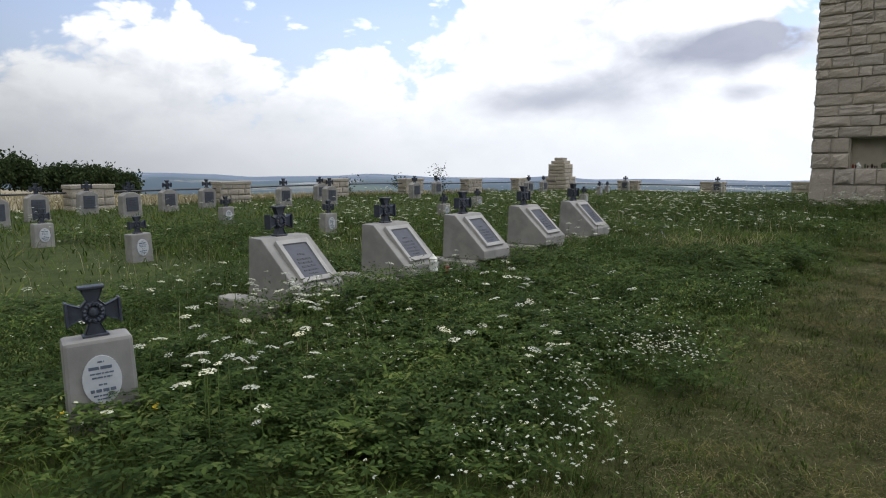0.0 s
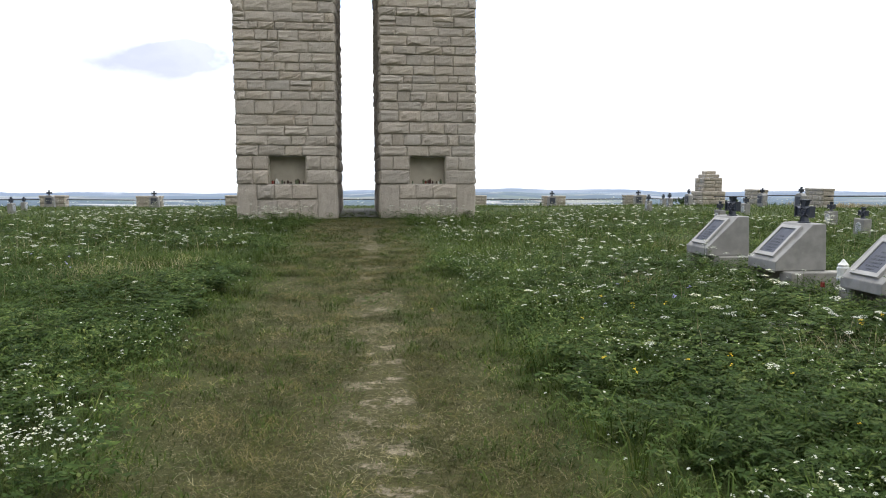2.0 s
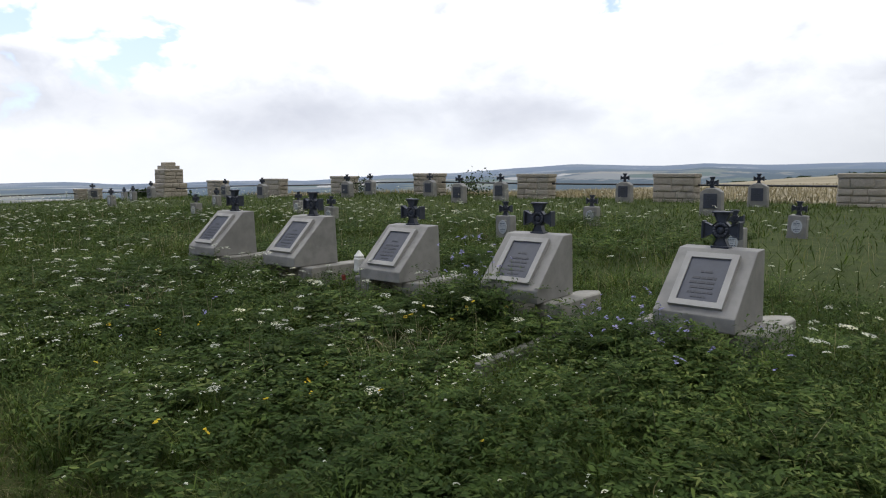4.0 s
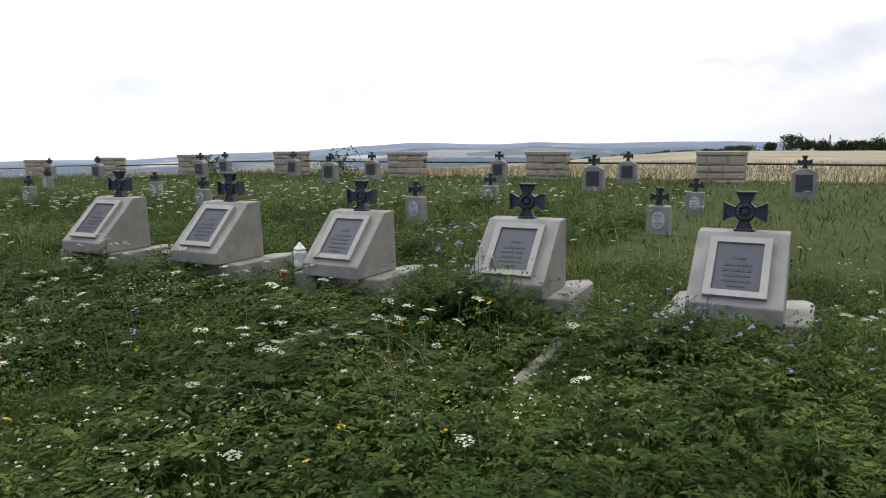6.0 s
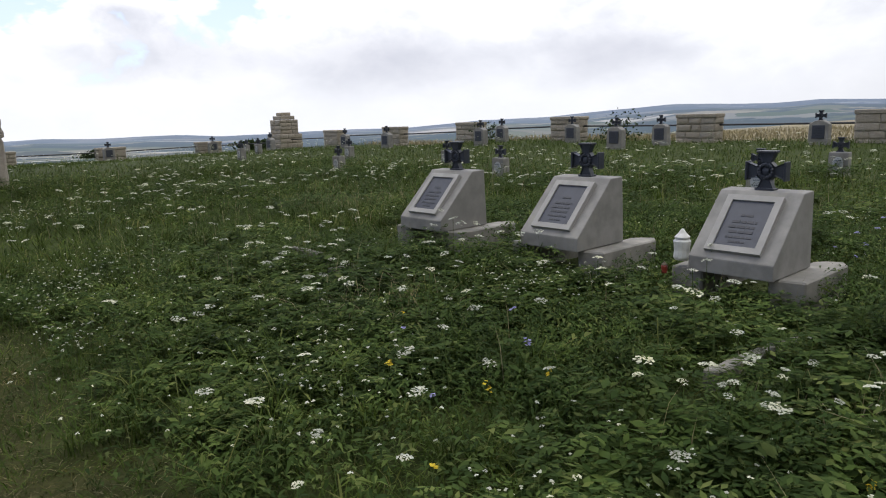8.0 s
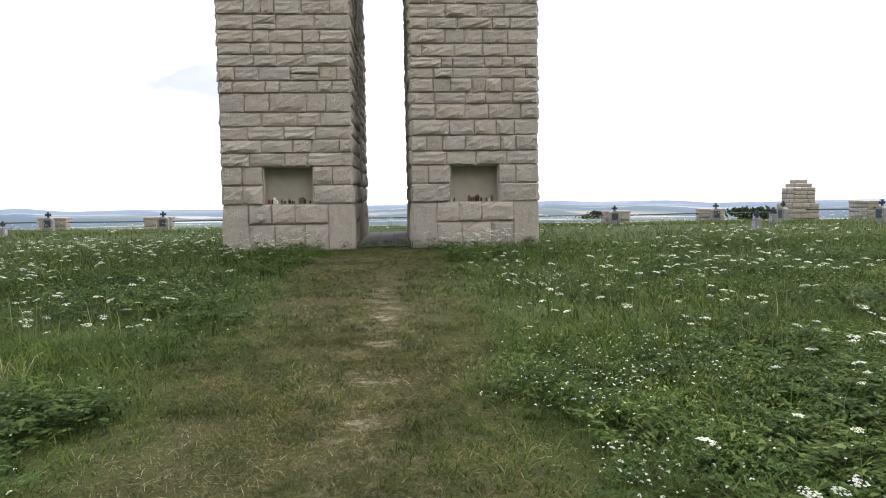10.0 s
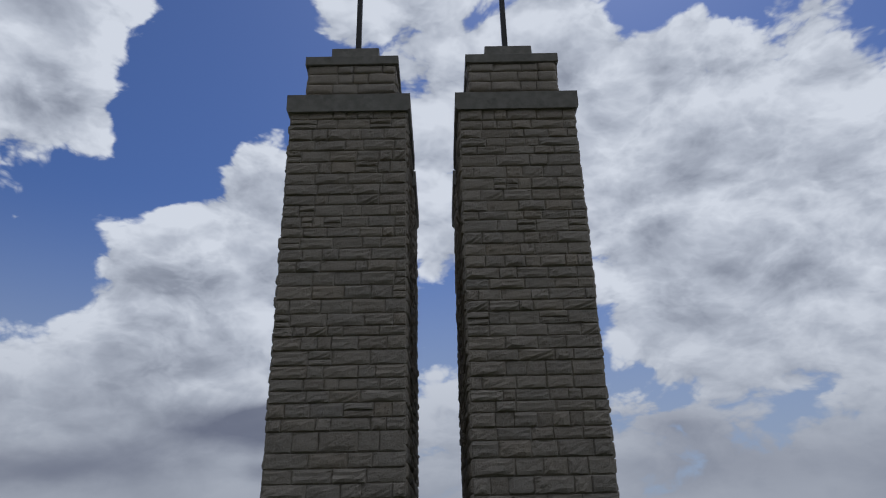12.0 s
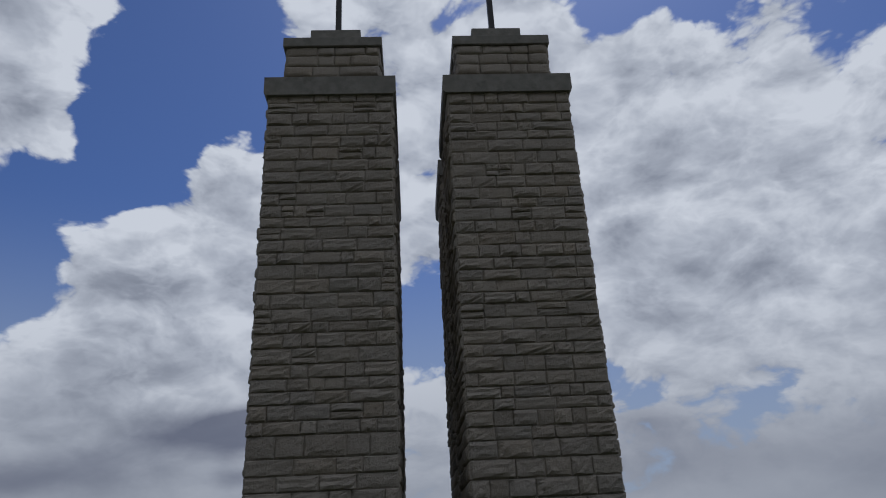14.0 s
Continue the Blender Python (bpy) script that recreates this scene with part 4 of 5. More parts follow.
def polar(az, dist, cx=0.0, cy=1.0):
    return cx + math.sin(radians(az)) * dist, cy + math.cos(radians(az)) * dist


dark = "dark green broadleaf tree beyond the field"
for az, dist, h, sp, sd in ((-63.0, 135, 5.6, 3.2, 1), (-64.2, 130, 6.6, 3.4, 2), (-65.6, 128, 6.2, 3.6, 3), (-67.0, 126, 5.4, 3.2, 4), (-62.2, 140, 4.6, 2.6, 5), (-69.4, 118, 7.6, 3.2, 6), (-70.6, 116, 7.2, 3.0, 7), (-66.2, 140, 6.6, 3.6, 8), (-72.5, 120, 6.5, 3.2, 9)):
    tree(*polar(az, dist), h * 0.72, sp, 40 + sd, dark, 3000, 0.26)
for az, dist, h, sp, sd in ((90.4, 190, 8.2, 2.8, 1), (91.6, 185, 5.6, 2.8, 2), (92.5, 185, 5.4, 2.6, 3), (88.9, 195, 5.0, 1.8, 4), (93.6, 180, 5.0, 2.6, 5), (87.0, 200, 3.8, 3.2, 6), (86.2, 205, 3.6, 3.0, 7), (84.6, 215, 2.8, 2.2, 8),
                            (82.8, 230, 3.2, 2.6, 9), (81.6, 230, 3.6, 2.8, 10), (80.6, 240, 3.2, 2.6, 11), (78.4, 250, 3.4, 2.8, 12), (77.4, 250, 2.8, 2.6, 13), (75.4, 270, 2.6, 2.6, 14), (74.0, 280, 2.4, 2.4, 15), (94.8, 180, 5.2, 2.8, 16), (96.0, 182, 6.0, 3.0, 17)):
    tree(*polar(az, dist, 0.5, 4.6), h * 0.5, sp * (0.8 if h > 4 else 1.1), 60 + sd, dark, 1500, 0.22)
shrub = "loose shrub by the enclosure fence"
for x, y, h, sp, sd in ((-26.2, 34.3, 2.3, 0.7, 1), (-26.0, 25.6, 1.3, 1.0, 2), (-25.9, 30.4, 1.5, 0.6, 3), (23.9, 27.6, 1.3, 0.8, 4), (23.8, 20.6, 1.1, 0.9, 5), (26.0, 22.0, 1.5, 0.8, 6), (26.0, 29.5, 1.2, 0.9, 7)):
    tree(x, y, h * 0.85, sp, 80 + sd, shrub, 210, 0.06, 0.12, name="shrub")
for az, dist, h in ((16.0, 900, 9), (28.2, 430, 8)):
    tree(*polar(az, dist, 0.4, 7.0), h, 13, 90 + int(az), "distant dark copse on the slope", 1300, 1.5)


def lattice_mast(az, dist, h):
    x, y = polar(az, dist, 0.5, 4.6)
    root = new("lattice_mast")
    root.location = (x, y, float(land(np.array(x), np.array(y))))
    tagged(root, "distant grey lattice power mast", "mast")
    bm = bmesh.new()
    w = h * 0.11

    def bar(a, b):
        a, b = Vector(a), Vector(b)
        d = b - a
        bmesh.ops.create_cone(bm, cap_ends=True, segments=4, radius1=0.16, radius2=0.16, depth=d.length, matrix=Matrix.Translation((a + b) / 2) @ d.to_track_quat("Z", "Y").to_matrix().to_4x4())
    for sx, sy in ((-1, -1), (1, -1), (1, 1), (-1, 1)):
        bar((sx * w, sy * w, 0), (sx * w * 0.12, sy * w * 0.12, h))
    for k in range(5):
        f0, f1 = k / 5, (k + 1) / 5
        q0, q1 = w * (1 - 0.88 * f0), w * (1 - 0.88 * f1)
        for s in (-1, 1):
            bar((-q0, s * q0, h * f0), (q1, s * q1, h * f1))
            bar((s * q0, -q0, h * f0), (s * q1, q1, h * f1))
    for f, ww in ((0.62, 3.2), (0.76, 4.2), (0.9, 2.8)):
        bar((-ww, 0, h * f), (ww, 0, h * f))
    part("lattice", bm, M_RAIL, root)


lattice_mast(92.7, 420, 12)

# ---- meadow ----
def value_noise(x, y, scale, seed):
    """Smooth lumpy field between 0 and 1."""
    g = np.random.default_rng(seed).random((97, 97))
    u, v = x * scale + 40.3, y * scale + 40.7
    i, j = np.floor(u).astype(int), np.floor(v).astype(int)
    fu, fv = u - i, v - j
    fu, fv = fu * fu * (3 - 2 * fu), fv * fv * (3 - 2 * fv)
    a, b, c, d = g[i % 97, j % 97], g[(i + 1) % 97, j % 97], g[i % 97, (j + 1) % 97], g[(i + 1) % 97, (j + 1) % 97]
    return (a * (1 - fu) + b * fu) * (1 - fv) + (c * (1 - fu) + d * fu) * fv


def lane(x, y):
    """1 on the trodden path, 0 in the meadow."""
    wob = (value_noise(x, y, 0.8, 21) - 0.5) * 0.8 + (value_noise(x, y, 2.7, 22) - 0.5) * 0.5
    return (1 - smooth(np.abs(x + 0.15 + wob), 0.7, 1.9)) * (1 - smooth(y, 23.0, 25.0))


def clear(x, y):
    """False where stones, pillars and footings stand."""
    ok = ~((np.abs(x) < 4.0) & (np.abs(x) > 0.68) & (y > 24.35) & (y < 31.9))
    ok &= ~((np.abs(x) < 0.72) & (y > 24.8) & (y < 31.7))
    for sx, sy, _, rz in SLABS:
        c, s = math.cos(radians(rz)), math.sin(radians(rz))
        dx, dy = x - sx, y - sy
        lx, ly = dx * c + dy * s, -dx * s + dy * c
        ok &= ~((np.abs(lx) < 0.50) & (ly > -0.42) & (ly < 0.48))
    ok &= ~((x > 3.45) & (x < 4.8) & ((np.abs(y - 7.04) < 0.09) | (np.abs(y - 5.355) < 0.07)))
    for sx, sy, _ in SMALL:
        ok &= ~((np.abs(x - sx) < 0.17) & (np.abs(y - sy) < 0.17))
    return ok


def scatter(n, x0, x1, y0, y1, r):
    x, y = r.uniform(x0, x1, n), r.uniform(y0, y1, n)
    return x, y


def beside_stones(x, y):
    """Grass stays lower round the wedge stones."""
    f = np.ones_like(x)
    for sx, sy, _, _ in SLABS:
        f = np.minimum(f, 0.45 + 0.55 * smooth(np.hypot(x - sx, y - sy), 0.5, 1.0))
    return f


BLADE_V = 5
BLADE_F = [(0, 1, 3, 2), (2, 3, 4)]
ARCH_V = 7
ARCH_F = [(0, 1, 3, 2), (2, 3, 5, 4), (4, 5, 6)]


def blades(x, y, h, w, lean, r, an=None, arch=False):
    """Bent grass blades of five corners, or arching ones of seven."""
    n = len(x)
    z = lie(x, y) - 0.01
    an = r.uniform(0, 2 * np.pi, n) if an is None else an
    dx, dy = np.cos(an), np.sin(an)
    tw = r.uniform(-0.6, 0.6, n)
    px, py = -np.sin(an + tw) * w / 2, np.cos(an + tw) * w / 2
    b = h * lean
    steps = ((0, 0, 1), (0.2, 0.6, 0.95), (0.58, 0.98, 0.75), (1.0, 0.9, 0)) if arch else ((0, 0, 1), (0.38, 0.64, 0.8), (1.0, 1.0, 0))
    rows = []
    for f, u, k in steps:
        cx, cy, cz = x + dx * b * f, y + dy * b * f, z + h * u * (1 - 0.2 * np.minimum(lean, 1.5) * f)
        if k:
            rows += [np.stack([cx - px * k, cy - py * k, cz], -1), np.stack([cx + px * k, cy + py * k, cz], -1)]
        else:
            rows.append(np.stack([cx, cy, cz], -1))
    return np.stack(rows, 1).reshape(-1, 3)


def grass_object(name, pieces, mat, label, nv=BLADE_V, nf=BLADE_F):
    v = np.concatenate(pieces)
    lp, sz = repeat_pattern(nv, nf, len(v) // nv)
    tagged(new(name, mesh_arrays(name, v, lp, sz, mat)), label, "grass", kind="stuff")


r = np.random.default_rng(5)
pieces, turf = [], []
ZONES = ((150000, -7, 8, 0.6, 14.5, 1.0), (95000, -12, 13, 6, 26, 1.6), (68000, -26, 26, -6, 49, 2.8), (48000, -26, 26, 6, 30, 2.2))
for n, x0, x1, y0, y1, fat in ZONES:
    x, y = scatter(n, x0, x1, y0, y1, r)
    k = (lane(x, y) * 0.8 < r.uniform(0, 1, n)) & clear(x, y)
    x, y = x[k], y[k]
    lump = 0.55 * value_noise(x, y, 0.55, 3) + 0.45 * value_noise(x, y, 1.9, 4)
    h = (0.07 + 0.24 * lump) * r.uniform(0.5, 1.3, len(x)) * (1 - 0.72 * lane(x, y)) * (0.6 + 0.4 * smooth(np.abs(x), 1.2, 3.5)) * beside_stones(x, y)
    pieces.append(blades(x, y, h * 0.92, r.uniform(0.004, 0.008, len(x)) * fat, r.uniform(0.5, 2.3, len(x)), r))
grass_object("meadow_grass", pieces, M_GRASS, "long uneven green meadow grass round the graves")
for n, x0, x1, y0, y1, fat in ((210000, -2.2, 2.0, 0.8, 15, 0.8), (60000, -2.4, 2.2, 12, 25, 1.5)):
    x, y = scatter(n, x0, x1, y0, y1, r)
    bare = (np.abs(x - 0.18 + (value_noise(x, y, 0.9, 30) - 0.5) * 0.4) < 0.24) & (value_noise(x, y, 2.6, 31) > 0.46) & (y < 20)
    k = (lane(x, y) > r.uniform(0, 1, n)) & (~bare | (r.uniform(0, 1, n) < 0.12)) & (value_noise(x, y, 3.0, 33) + r.uniform(-0.35, 0.35, n) > 0.2)
    x, y = x[k], y[k]
    h = r.uniform(0.02, 0.062, len(x)) * (0.5 + 1.1 * value_noise(x, y, 2.0, 32))
    turf.append(blades(x, y, h, r.uniform(0.0035, 0.0065, len(x)) * fat, r.uniform(1.0, 3.2, len(x)), r))
grass_object("trodden_grass", turf, M_TURF, "short dry trodden grass of the footpath")

# tufts of long arching blades
pieces = []
for nt, per, x0, x1, y0, y1, fat in ((1500, 24, -7.5, 8, 0.8, 14, 1.0), (900, 18, -13, 14, 8, 25, 1.6)):
    tx, ty = scatter(nt, x0, x1, y0, y1, r)
    k = (lane(tx, ty) < 0.35) & clear(tx, ty) & (value_noise(tx, ty, 0.6, 40) + r.uniform(-0.25, 0.25, nt) > 0.4)
    tx, ty = tx[k], ty[k]
    x = (tx[:, None] + r.normal(0, 0.035, (len(tx), per))).ravel()
    y = (ty[:, None] + r.normal(0, 0.035, (len(tx), per))).ravel()
    h = (r.uniform(0.14, 0.34, len(tx))[:, None] * r.uniform(0.6, 1.15, (len(tx), per))).ravel() * beside_stones(x, y)
    pieces.append(blades(x, y, h, r.uniform(0.004, 0.0075, len(x)) * fat, r.uniform(0.5, 1.7, len(x)), r, None, True))
# short green tufts that hold out on the path
tx, ty = scatter(900, -1.9, 1.7, 1.2, 20, r)
k = (np.abs(tx - 0.18) > 0.2) & (value_noise(tx, ty, 1.1, 41) > 0.35)
tx, ty = tx[k], ty[k]
x = (tx[:, None] + r.normal(0, 0.06, (len(tx), 22))).ravel()
y = (ty[:, None] + r.normal(0, 0.06, (len(tx), 22))).ravel()
pieces.append(blades(x, y, r.uniform(0.03, 0.11, len(x)), r.uniform(0.004, 0.007, len(x)), r.uniform(0.6, 2.0, len(x)), r, None, True))
grass_object("grass_tufts", pieces, M_GRASS, "tufts of long arching grass", ARCH_V, ARCH_F)

# pale dry stalks in clumps
pieces = []
for cx, cy, rad, n in ((-3.65, 11.0, 0.8, 420), (-2.9, 12.4, 0.6, 160), (3.4, 9.4, 0.6, 150), (-6.2, 13.5, 1.0, 250), (6.5, 14.0, 1.4, 300), (-4.0, 3.1, 0.5, 100), (3.9, 6.1, 0.6, 160)):
    x, y = r.normal(cx, rad * 0.5, n), r.normal(cy, rad * 0.5, n)
    pieces.append(blades(x, y, r.uniform(0.12, 0.36, n), r.uniform(0.004, 0.009, n), r.uniform(0.2, 1.2, n), r))
x, y = scatter(3600, -14, 14, 3, 24, r)
k = (np.abs(x) > 2.6) & clear(x, y)
pieces.append(blades(x[k], y[k], r.uniform(0.2, 0.5, k.sum()), r.uniform(0.003, 0.006, k.sum()), r.uniform(0.1, 0.6, k.sum()), r))
# cut straw lying on the path
for n, x0, x1, y0, y1, fat in ((30000, -1.8, 1.6, 0.8, 9, 0.8), (24000, -1.9, 1.7, 8, 22, 1.2)):
    x, y = scatter(n, x0, x1, y0, y1, r)
    k = (lane(x, y) > r.uniform(0, 1, n)) & (value_noise(x, y, 1.6, 51) + 0.5 * value_noise(x, y, 4.5, 52) + r.uniform(-0.3, 0.3, n) > 0.66)
    x, y = x[k], y[k]
    h = r.uniform(0.012, 0.045, len(x))
    pieces.append(blades(x, y, h, r.uniform(0.0025, 0.005, len(x)) * fat, r.uniform(1.2, 4.0, len(x)), r))
grass_object("dry_stalks", pieces, M_STRAW, "pale dry grass stalks standing in clumps")

# ripe grass strip outside the fence
pieces = []
for sgn in (-1, 1):
    n = 14000
    x, y = sgn * (25.4 + 26 * r.uniform(0, 1, n) ** 1.5), r.uniform(-8, 40, n)
    v = blades(x, y, r.uniform(0.15, 0.42, n), r.uniform(0.02, 0.045, n), r.uniform(0.3, 1.2, n), r)
    v[:, 2] += (land(x, y) - lie(x, y)).repeat(5)
    pieces.append(v)
grass_object("field_grass", pieces, M_FIELD, "ripe straw-coloured field grass outside the fence")

# broad-leaved weeds
def weed_leaves(px, py, tall, r, per=16, size=1.0):
    n = len(px)
    x = (px[:, None] + r.normal(0, 0.075, (n, per))).ravel()
    y = (py[:, None] + r.normal(0, 0.075, (n, per))).ravel()
    z = lie(x, y) + (tall[:, None] * r.uniform(0.15, 1.0, (n, per))).ravel()
    m = len(x)
    an, up = r.uniform(0, 2 * np.pi, m), r.uniform(-0.5, 0.55, m)
    d = np.stack([np.cos(an) * np.cos(up), np.sin(an) * np.cos(up), np.sin(up)], -1)
    s = np.stack([-np.sin(an), np.cos(an), r.uniform(-0.35, 0.35, m)], -1)
    L, W = r.uniform(0.03, 0.075, m)[:, None] * size, r.uniform(0.005, 0.012, m)[:, None] * size
    c = np.stack([x, y, z], -1)
    mid = c + d * L * 0.45 + np.array([0, 0, 0.008])
    return np.stack([c, mid - s * W, c + d * L - np.array([0, 0, 0.012]), mid + s * W], 1).reshape(-1, 3)


def feather_leaves(px, py, tall, r, sprays=6, pairs=6, size=1.0):
    """Plants of feathered leaves: leaflets in pairs along arching ribs."""
    n = len(px)
    an, up = r.uniform(0, 2 * np.pi, (n, sprays)), r.uniform(0.0, 0.9, (n, sprays))
    z0 = lie(px, py)[:, None] + tall[:, None] * r.uniform(0.2, 0.85, (n, sprays))
    x0 = px[:, None] + r.normal(0, 0.03, (n, sprays))
    y0 = py[:, None] + r.normal(0, 0.03, (n, sprays))
    L = r.uniform(0.10, 0.20, (n, sprays)) * size
    out = []
    for k in range(pairs):
        f = (k + 0.6) / pairs
        cx = x0 + np.cos(an) * np.cos(up) * L * f
        cy = y0 + np.sin(an) * np.cos(up) * L * f
        cz = z0 + np.sin(up) * L * f - 0.35 * L * f * f
        for sgn in (-1, 1):
            a2 = an + sgn * r.uniform(0.7, 1.3, (n, sprays))
            ln = L * 0.30 * (1.15 - 0.75 * abs(f - 0.4)) * r.uniform(0.8, 1.2, (n, sprays))
            d = np.stack([np.cos(a2), np.sin(a2), r.uniform(-0.35, 0.25, (n, sprays))], -1).reshape(-1, 3) * ln.reshape(-1, 1)
            w = np.stack([-np.sin(a2), np.cos(a2), r.uniform(-0.4, 0.4, (n, sprays))], -1).reshape(-1, 3) * (ln * 0.2).reshape(-1, 1)
            c = np.stack([cx, cy, cz], -1).reshape(-1, 3)
            out.append(np.stack([c, c + d * 0.5 - w, c + d, c + d * 0.5 + w], 1).reshape(-1, 3))
    return np.concatenate(out)


lv = []
for n, x0, x1, y0, y1, size in ((15000, -7.5, 8, 1.2, 13, 0.9), (8500, -14, 14, 6, 25, 1.4)):
    x, y = scatter(n, x0, x1, y0, y1, r)
    k = (lane(x, y) < 0.25) & clear(x, y) & (value_noise(x, y, 0.7, 8) + 0.3 * value_noise(x, y, 2.3, 9) + r.uniform(-0.25, 0.25, n) > 0.6)
    x, y = x[k], y[k]
    tl = 0.13 + 0.2 * value_noise(x, y, 0.9, 10)
    feathery = value_noise(x, y, 0.8, 12) > 0.45
    lv.append(weed_leaves(x[~feathery], y[~feathery], tl[~feathery], r, 26, size))
    lv.append(feather_leaves(x[feathery], y[feathery], tl[feathery], r, 4, 5, size * 1.15))
# flat clover patches on the path
tx, ty = scatter(1500, -1.9, 1.8, 1.0, 16, r)
k = (np.abs(tx - 0.18) > 0.25) & (value_noise(tx, ty, 1.3, 61) + r.uniform(-0.15, 0.15, 1500) > 0.56)
lv.append(weed_leaves(tx[k], ty[k], np.full(k.sum(), 0.05), r, 18, 0.42))
# taller clumps that crowd the stones
for cx, cy, rx, ry, n, tall in ((-4.55, 4.3, 0.35, 0.6, 170, 0.42), (-4.6, 5.2, 0.3, 0.3, 80, 0.40), (-4.7, 6.4, 0.25, 0.4, 70, 0.32), (-4.7, 8.2, 0.3, 0.6, 80, 0.32), (4.85, 6.1, 0.22, 0.28, 150, 0.60), (4.75, 4.45, 0.25, 0.4, 150, 0.46), (3.9, 3.9, 0.6, 0.6, 220, 0.40),
                              (4.7, 9.6, 0.3, 0.5, 70, 0.3), (4.6, 5.6, 0.3, 0.2, 60, 0.3), (-3.2, 2.7, 0.6, 0.5, 150, 0.34), (-2.9, 3.9, 0.5, 0.5, 120, 0.34), (-3.4, 7.4, 0.6, 0.9, 200, 0.36), (3.2, 2.9, 0.7, 0.5, 180, 0.34), (-2.6, 4.9, 0.5, 0.6, 200, 0.34), (-3.4, 4.6, 0.5, 0.4, 160, 0.36), (-4.2, 2.9, 0.5, 0.4, 110, 0.3), (-2.4, 2.9, 0.4, 0.35, 130, 0.28), (-2.7, 6.6, 0.5, 0.8, 170, 0.3), (2.3, 4.3, 0.35, 0.5, 170, 0.3), (2.9, 5.2, 0.4, 0.6, 130, 0.28), (3.0, 9.0, 0.5, 0.8, 130, 0.26), (2.6, 11.0, 0.6, 0.9, 150, 0.24)):
    x, y = r.normal(cx, rx, n), r.normal(cy, ry, n)
    k = clear(x, y)
    x, y = x[k], y[k]
    half = len(x) // 3
    tl = tall * r.uniform(0.6, 1.1, len(x))
    lv.append(weed_leaves(x[:half], y[:half], tl[:half], r, 36, 0.95))
    lv.append(feather_leaves(x[half:], y[half:], tl[half:], r))
lv = np.concatenate(lv)
lp, sz = repeat_pattern(4, [(0, 1, 2, 3)], len(lv) // 4)
tagged(new("weeds", mesh_arrays("weeds", lv, lp, sz, M_WEED)), "low broad-leaved weeds growing through the grass", "weeds", kind="stuff")


# ---- flowers ----
def stems(x, y, z0, z1, w, r):
    n = len(x)
    an = r.uniform(0, np.pi, n)
    px, py = np.cos(an) * w, np.sin(an) * w
    ox, oy = r.normal(0, 0.03, n), r.normal(0, 0.03, n)
    a = np.stack([x + ox - px, y + oy - py, z0], -1)
    b = np.stack([x + ox + px, y + oy + py, z0], -1)
    c = np.stack([x + px, y + py, z1], -1)
    d = np.stack([x - px, y - py, z1], -1)
    return np.stack([a, b, c, d], 1).reshape(-1, 3)


def heads(x, y, z, rad, r, per, dome=0.25, petal=0.22, tilt=0.3):
    """Flat-topped flower heads of many small tilted florets."""
    n = len(x)
    rr = np.sqrt(r.uniform(0, 1, (n, per)))
    an = r.uniform(0, 2 * np.pi, (n, per))
    lx, ly = rad[:, None] * rr * np.cos(an), rad[:, None] * rr * np.sin(an)
    tx, ty = r.normal(0, tilt, n), r.normal(0, tilt, n)
    lz = rad[:, None] * dome * (1 - rr ** 2) + lx * tx[:, None] + ly * ty[:, None] + r.normal(0, 0.05, (n, per)) * rad[:, None]
    c = np.stack([x[:, None] + lx, y[:, None] + ly, z[:, None] + lz], -1).reshape(-1, 3)
    m = len(c)
    a = np.stack([np.cos(an), np.sin(an), r.uniform(-0.5, 0.2, (n, per))], -1).reshape(-1, 3)
    b = np.stack([-np.sin(an), np.cos(an), r.uniform(-0.4, 0.4, (n, per))], -1).reshape(-1, 3)
    s = (petal * np.repeat(rad, per) * r.uniform(0.7, 1.3, m))[:, None]
    return np.stack([c - a * s, c + b * s, c + a * s, c - b * s], 1).reshape(-1, 3)


def quads_object(name, v, mat, label, category):
    lp, sz = repeat_pattern(4, [(0, 1, 2, 3)], len(v) // 4)
    tagged(new(name, mesh_arrays(name, v, lp, sz, mat)), label, category, kind="stuff")


ux, uy = [], []
for n, x0, x1, y0, y1 in ((520, -7, 8, 1.8, 13), (2600, -16, 16, 9, 25), (2600, -25, 25, 3, 46)):
    x, y = scatter(n, x0, x1, y0, y1, r)
    k = (lane(x, y) < 0.1) & clear(x, y) & (np.hypot(x, y - 1) > 2.6) & (value_noise(x, y, 0.45, 14) + r.uniform(-0.2, 0.2, n) > 0.5)
    ux.append(x[k]), uy.append(y[k])
for cx, cy, rad, n in ((-3.45, 2.5, 0.5, 16), (-3.9, 3.4, 0.45, 16), (-3.0, 5.5, 0.5, 14), (-2.2, 3.9, 0.35, 12), (-4.35, 3.75, 0.3, 12), (4.9, 3.6, 0.6, 12), (3.3, 6.6, 0.6, 22), (2.2, 9.8, 0.35, 7), (1.9, 22.6, 0.9, 60), (-2.4, 23.2, 0.8, 45), (3.0, 23.6, 0.8, 30), (-4.6, 3.55, 0.3, 10), (-2.9, 1.75, 0.35, 8), (-3.1, 2.3, 0.3, 7), (5.2, 3.3, 0.35, 9), (4.1, 6.2, 0.35, 10)):
    ux.append(r.normal(cx, rad * 0.6, n)), uy.append(r.normal(cy, rad * 0.6, n))
ux, uy = np.concatenate(ux), np.concatenate(uy)
k = clear(ux, uy)
ux, uy = ux[k], uy[k]
tall = r.uniform(0.30, 0.52, len(ux))
uz = lie(ux, uy) + tall
far = smooth(np.hypot(ux, uy), 8, 20)
rad = r.uniform(0.02, 0.047, len(ux)) * (1 + 0.3 * far)
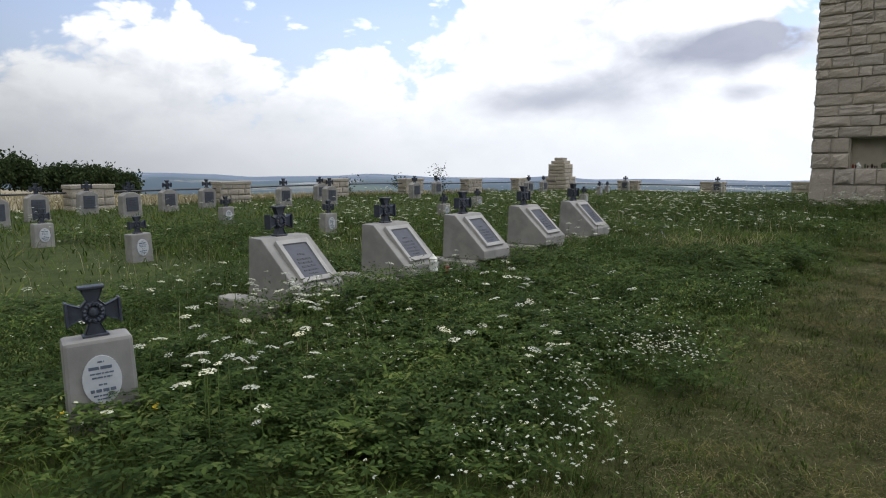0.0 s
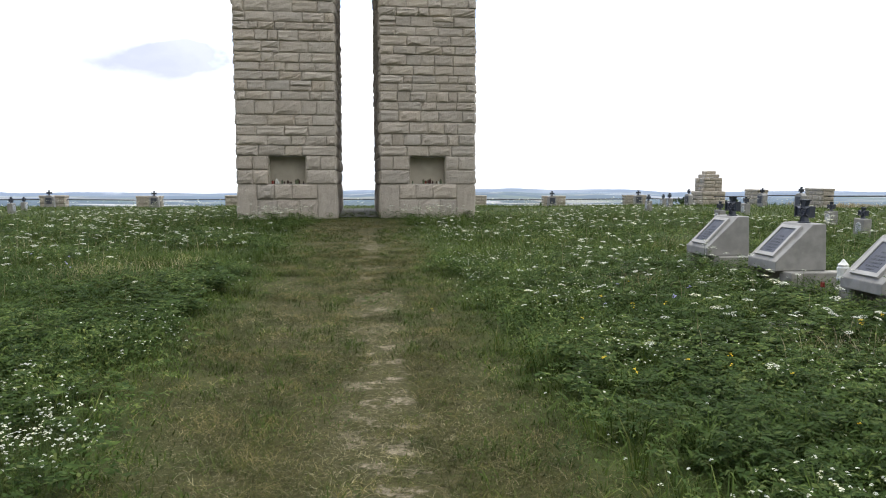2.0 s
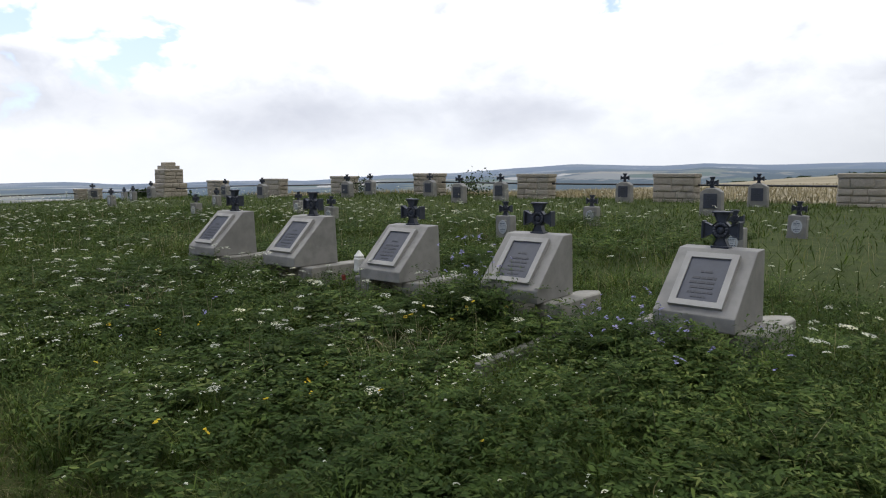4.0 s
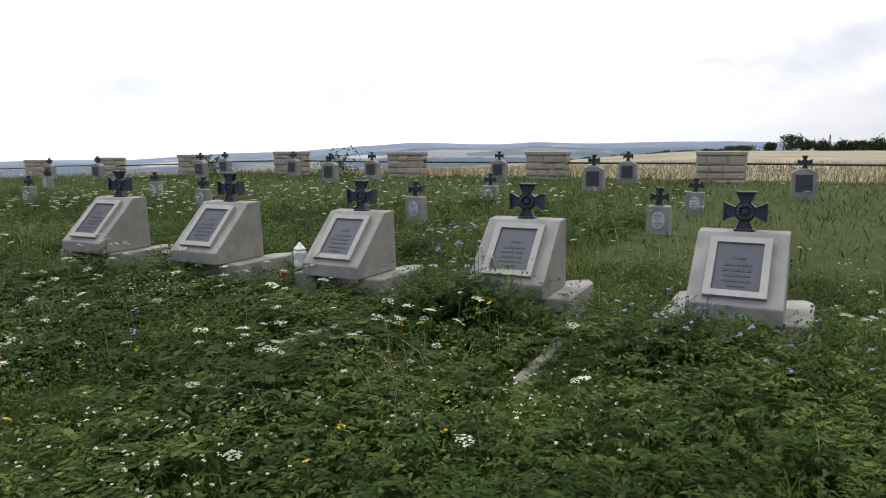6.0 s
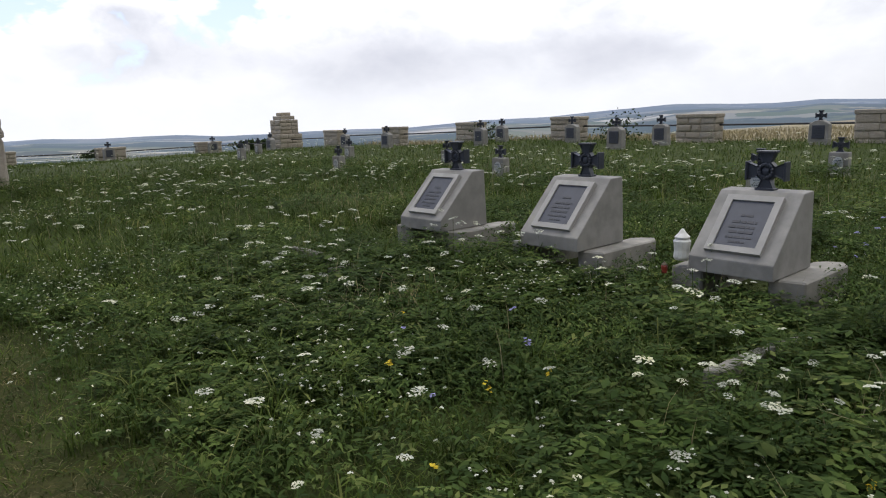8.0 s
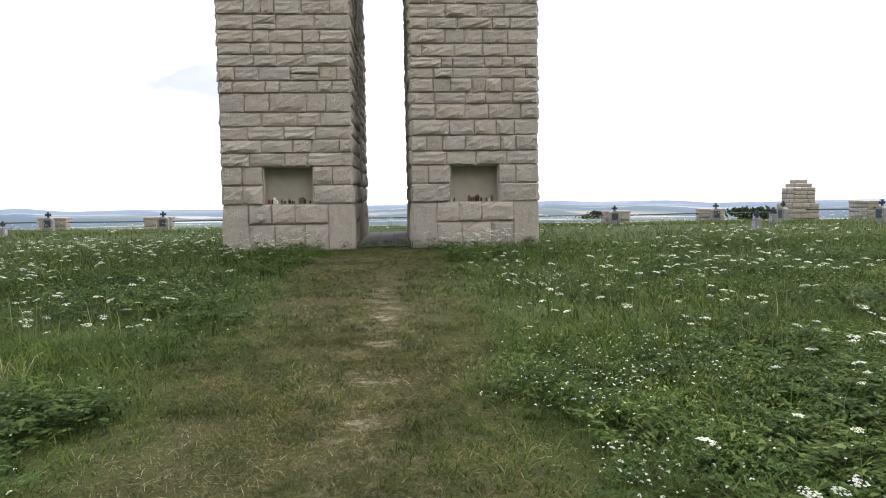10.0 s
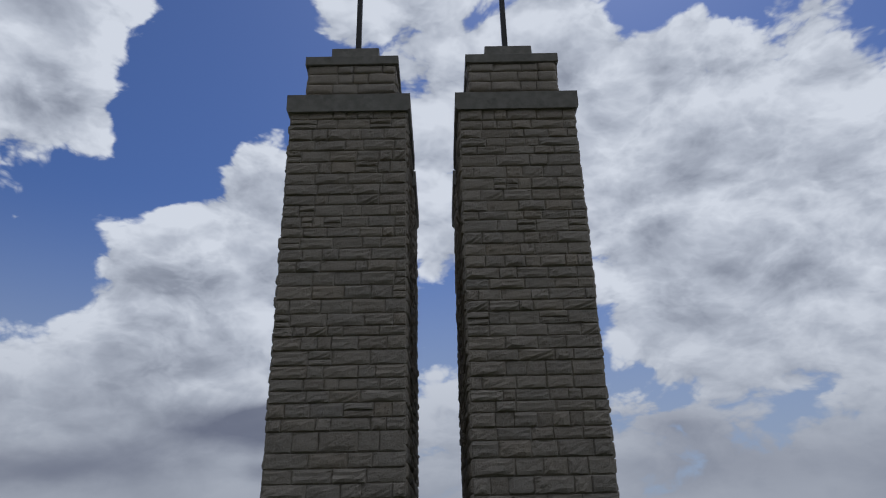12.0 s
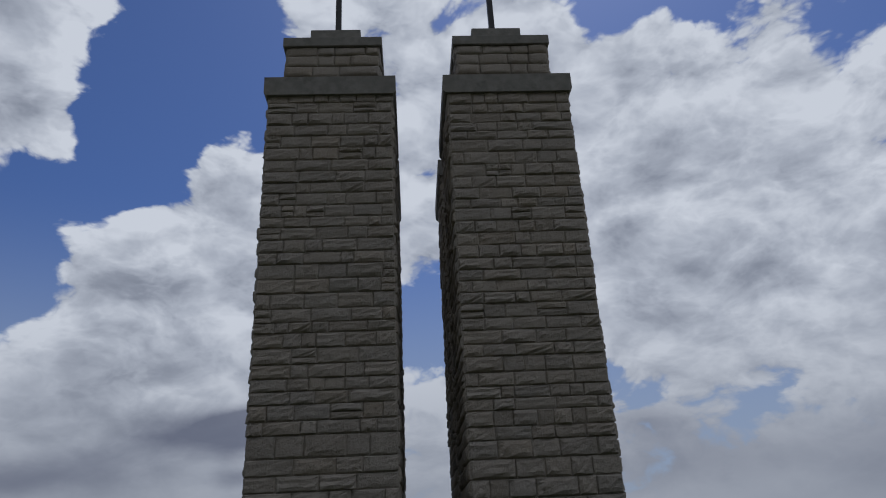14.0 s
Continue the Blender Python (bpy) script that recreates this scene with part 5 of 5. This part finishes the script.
quads_object("white_umbel_flowers", heads(ux, uy, uz, rad, r, 46, 0.22, 0.17, 0.16), M_UMBEL, "flat white wild carrot flower heads above the grass", "flowers")
quads_object("umbel_stalks", stems(ux, uy, lie(ux, uy), uz, 0.0022, r), M_STALK, "thin green wild carrot stalks", "flower stalks")
cx_, cy_ = [], []
for mx, my, rad_, n in ((-1.75, 4.9, 0.5, 330), (-1.9, 3.9, 0.4, 130), (-2.5, 5.6, 0.6, 160), (2.6, 9.4, 1.0, 130), (2.3, 8.3, 0.6, 90), (-1.7, 7.5, 0.7, 90), (1.75, 11.6, 0.5, 110), (1.6, 10.3, 0.4, 70), (0.9, 5.0, 0.4, 40), (-0.9, 4.4, 0.4, 40), (3.4, 5.0, 0.8, 120), (4.3, 8.6, 0.5, 110), (-3.0, 3.2, 0.7, 90), (2.4, 12.5, 0.8, 150), (2.6, 17.0, 1.2, 200), (-2.8, 17.5, 1.2, 160), (-1.6, 3.3, 0.45, 170), (-1.5, 2.6, 0.35, 90), (2.1, 3.6, 0.5, 110), (-1.0, 5.6, 0.18, 26), (2.3, 6.4, 0.6, 120)):
    cx_.append(r.normal(mx, rad_ * 0.55, n)), cy_.append(r.normal(my, rad_ * 0.55, n))
x, y = scatter(5200, -9, 9, 1.5, 22, r)
k = value_noise(x, y, 0.8, 17) + 0.3 * value_noise(x, y, 2.6, 18) > 0.62
cx_.append(x[k]), cy_.append(y[k])
cx_, cy_ = np.concatenate(cx_), np.concatenate(cy_)
k = clear(cx_, cy_) & (lane(cx_, cy_) < 0.55)
cx_, cy_ = cx_[k], cy_[k]
cz_ = lie(cx_, cy_) + r.uniform(0.14, 0.3, len(cx_))
quads_object("white_clover", heads(cx_, cy_, cz_, r.uniform(0.006, 0.011, len(cx_)), r, 9, 0.7, 0.5, 0.2), M_UMBEL, "small white clover heads dotted in the grass", "flowers")
quads_object("clover_stalks", stems(cx_, cy_, lie(cx_, cy_), cz_, 0.0012, r), M_STALK, "fine green clover stalks", "flower stalks")
for name, mat, label, spots in (("chicory_flowers", M_BLUE, "pale violet-blue chicory flowers on wiry stems", ((4.95, 6.15, 0.18, 26, 0.80), (4.75, 4.55, 0.35, 30, 0.46), (4.4, 4.1, 0.35, 14, 0.4), (3.2, 7.6, 0.6, 4, 0.3), (-3.9, 10.3, 0.2, 5, 0.4), (6.3, 7.0, 0.4, 10, 0.5))),
                                ("yellow_flowers", M_YELLOW, "few small yellow hawkbit flowers in the grass", ((4.5, 6.0, 0.25, 9, 0.4), (2.7, 5.6, 0.5, 8, 0.25), (2.6, 8.0, 0.7, 6, 0.25), (-3.9, 1.9, 0.3, 3, 0.2)))):
    fx = np.concatenate([r.normal(a, c, n) for a, b, c, n, _ in spots])
    fy = np.concatenate([r.normal(b, c, n) for a, b, c, n, _ in spots])
    fh = np.concatenate([h * r.uniform(0.6, 1.1, n) for a, b, c, n, h in spots])
    fz = lie(fx, fy) + fh
    quads_object(name, heads(fx, fy, fz, r.uniform(0.012, 0.02, len(fx)), r, 12, 0.3, 0.5, 0.6), mat, label, "flowers")
    quads_object(name.split("_")[0] + "_stalks", stems(fx, fy, lie(fx, fy), fz, 0.0018, r), M_STALK, "wiry branching green stalks", "flower stalks")
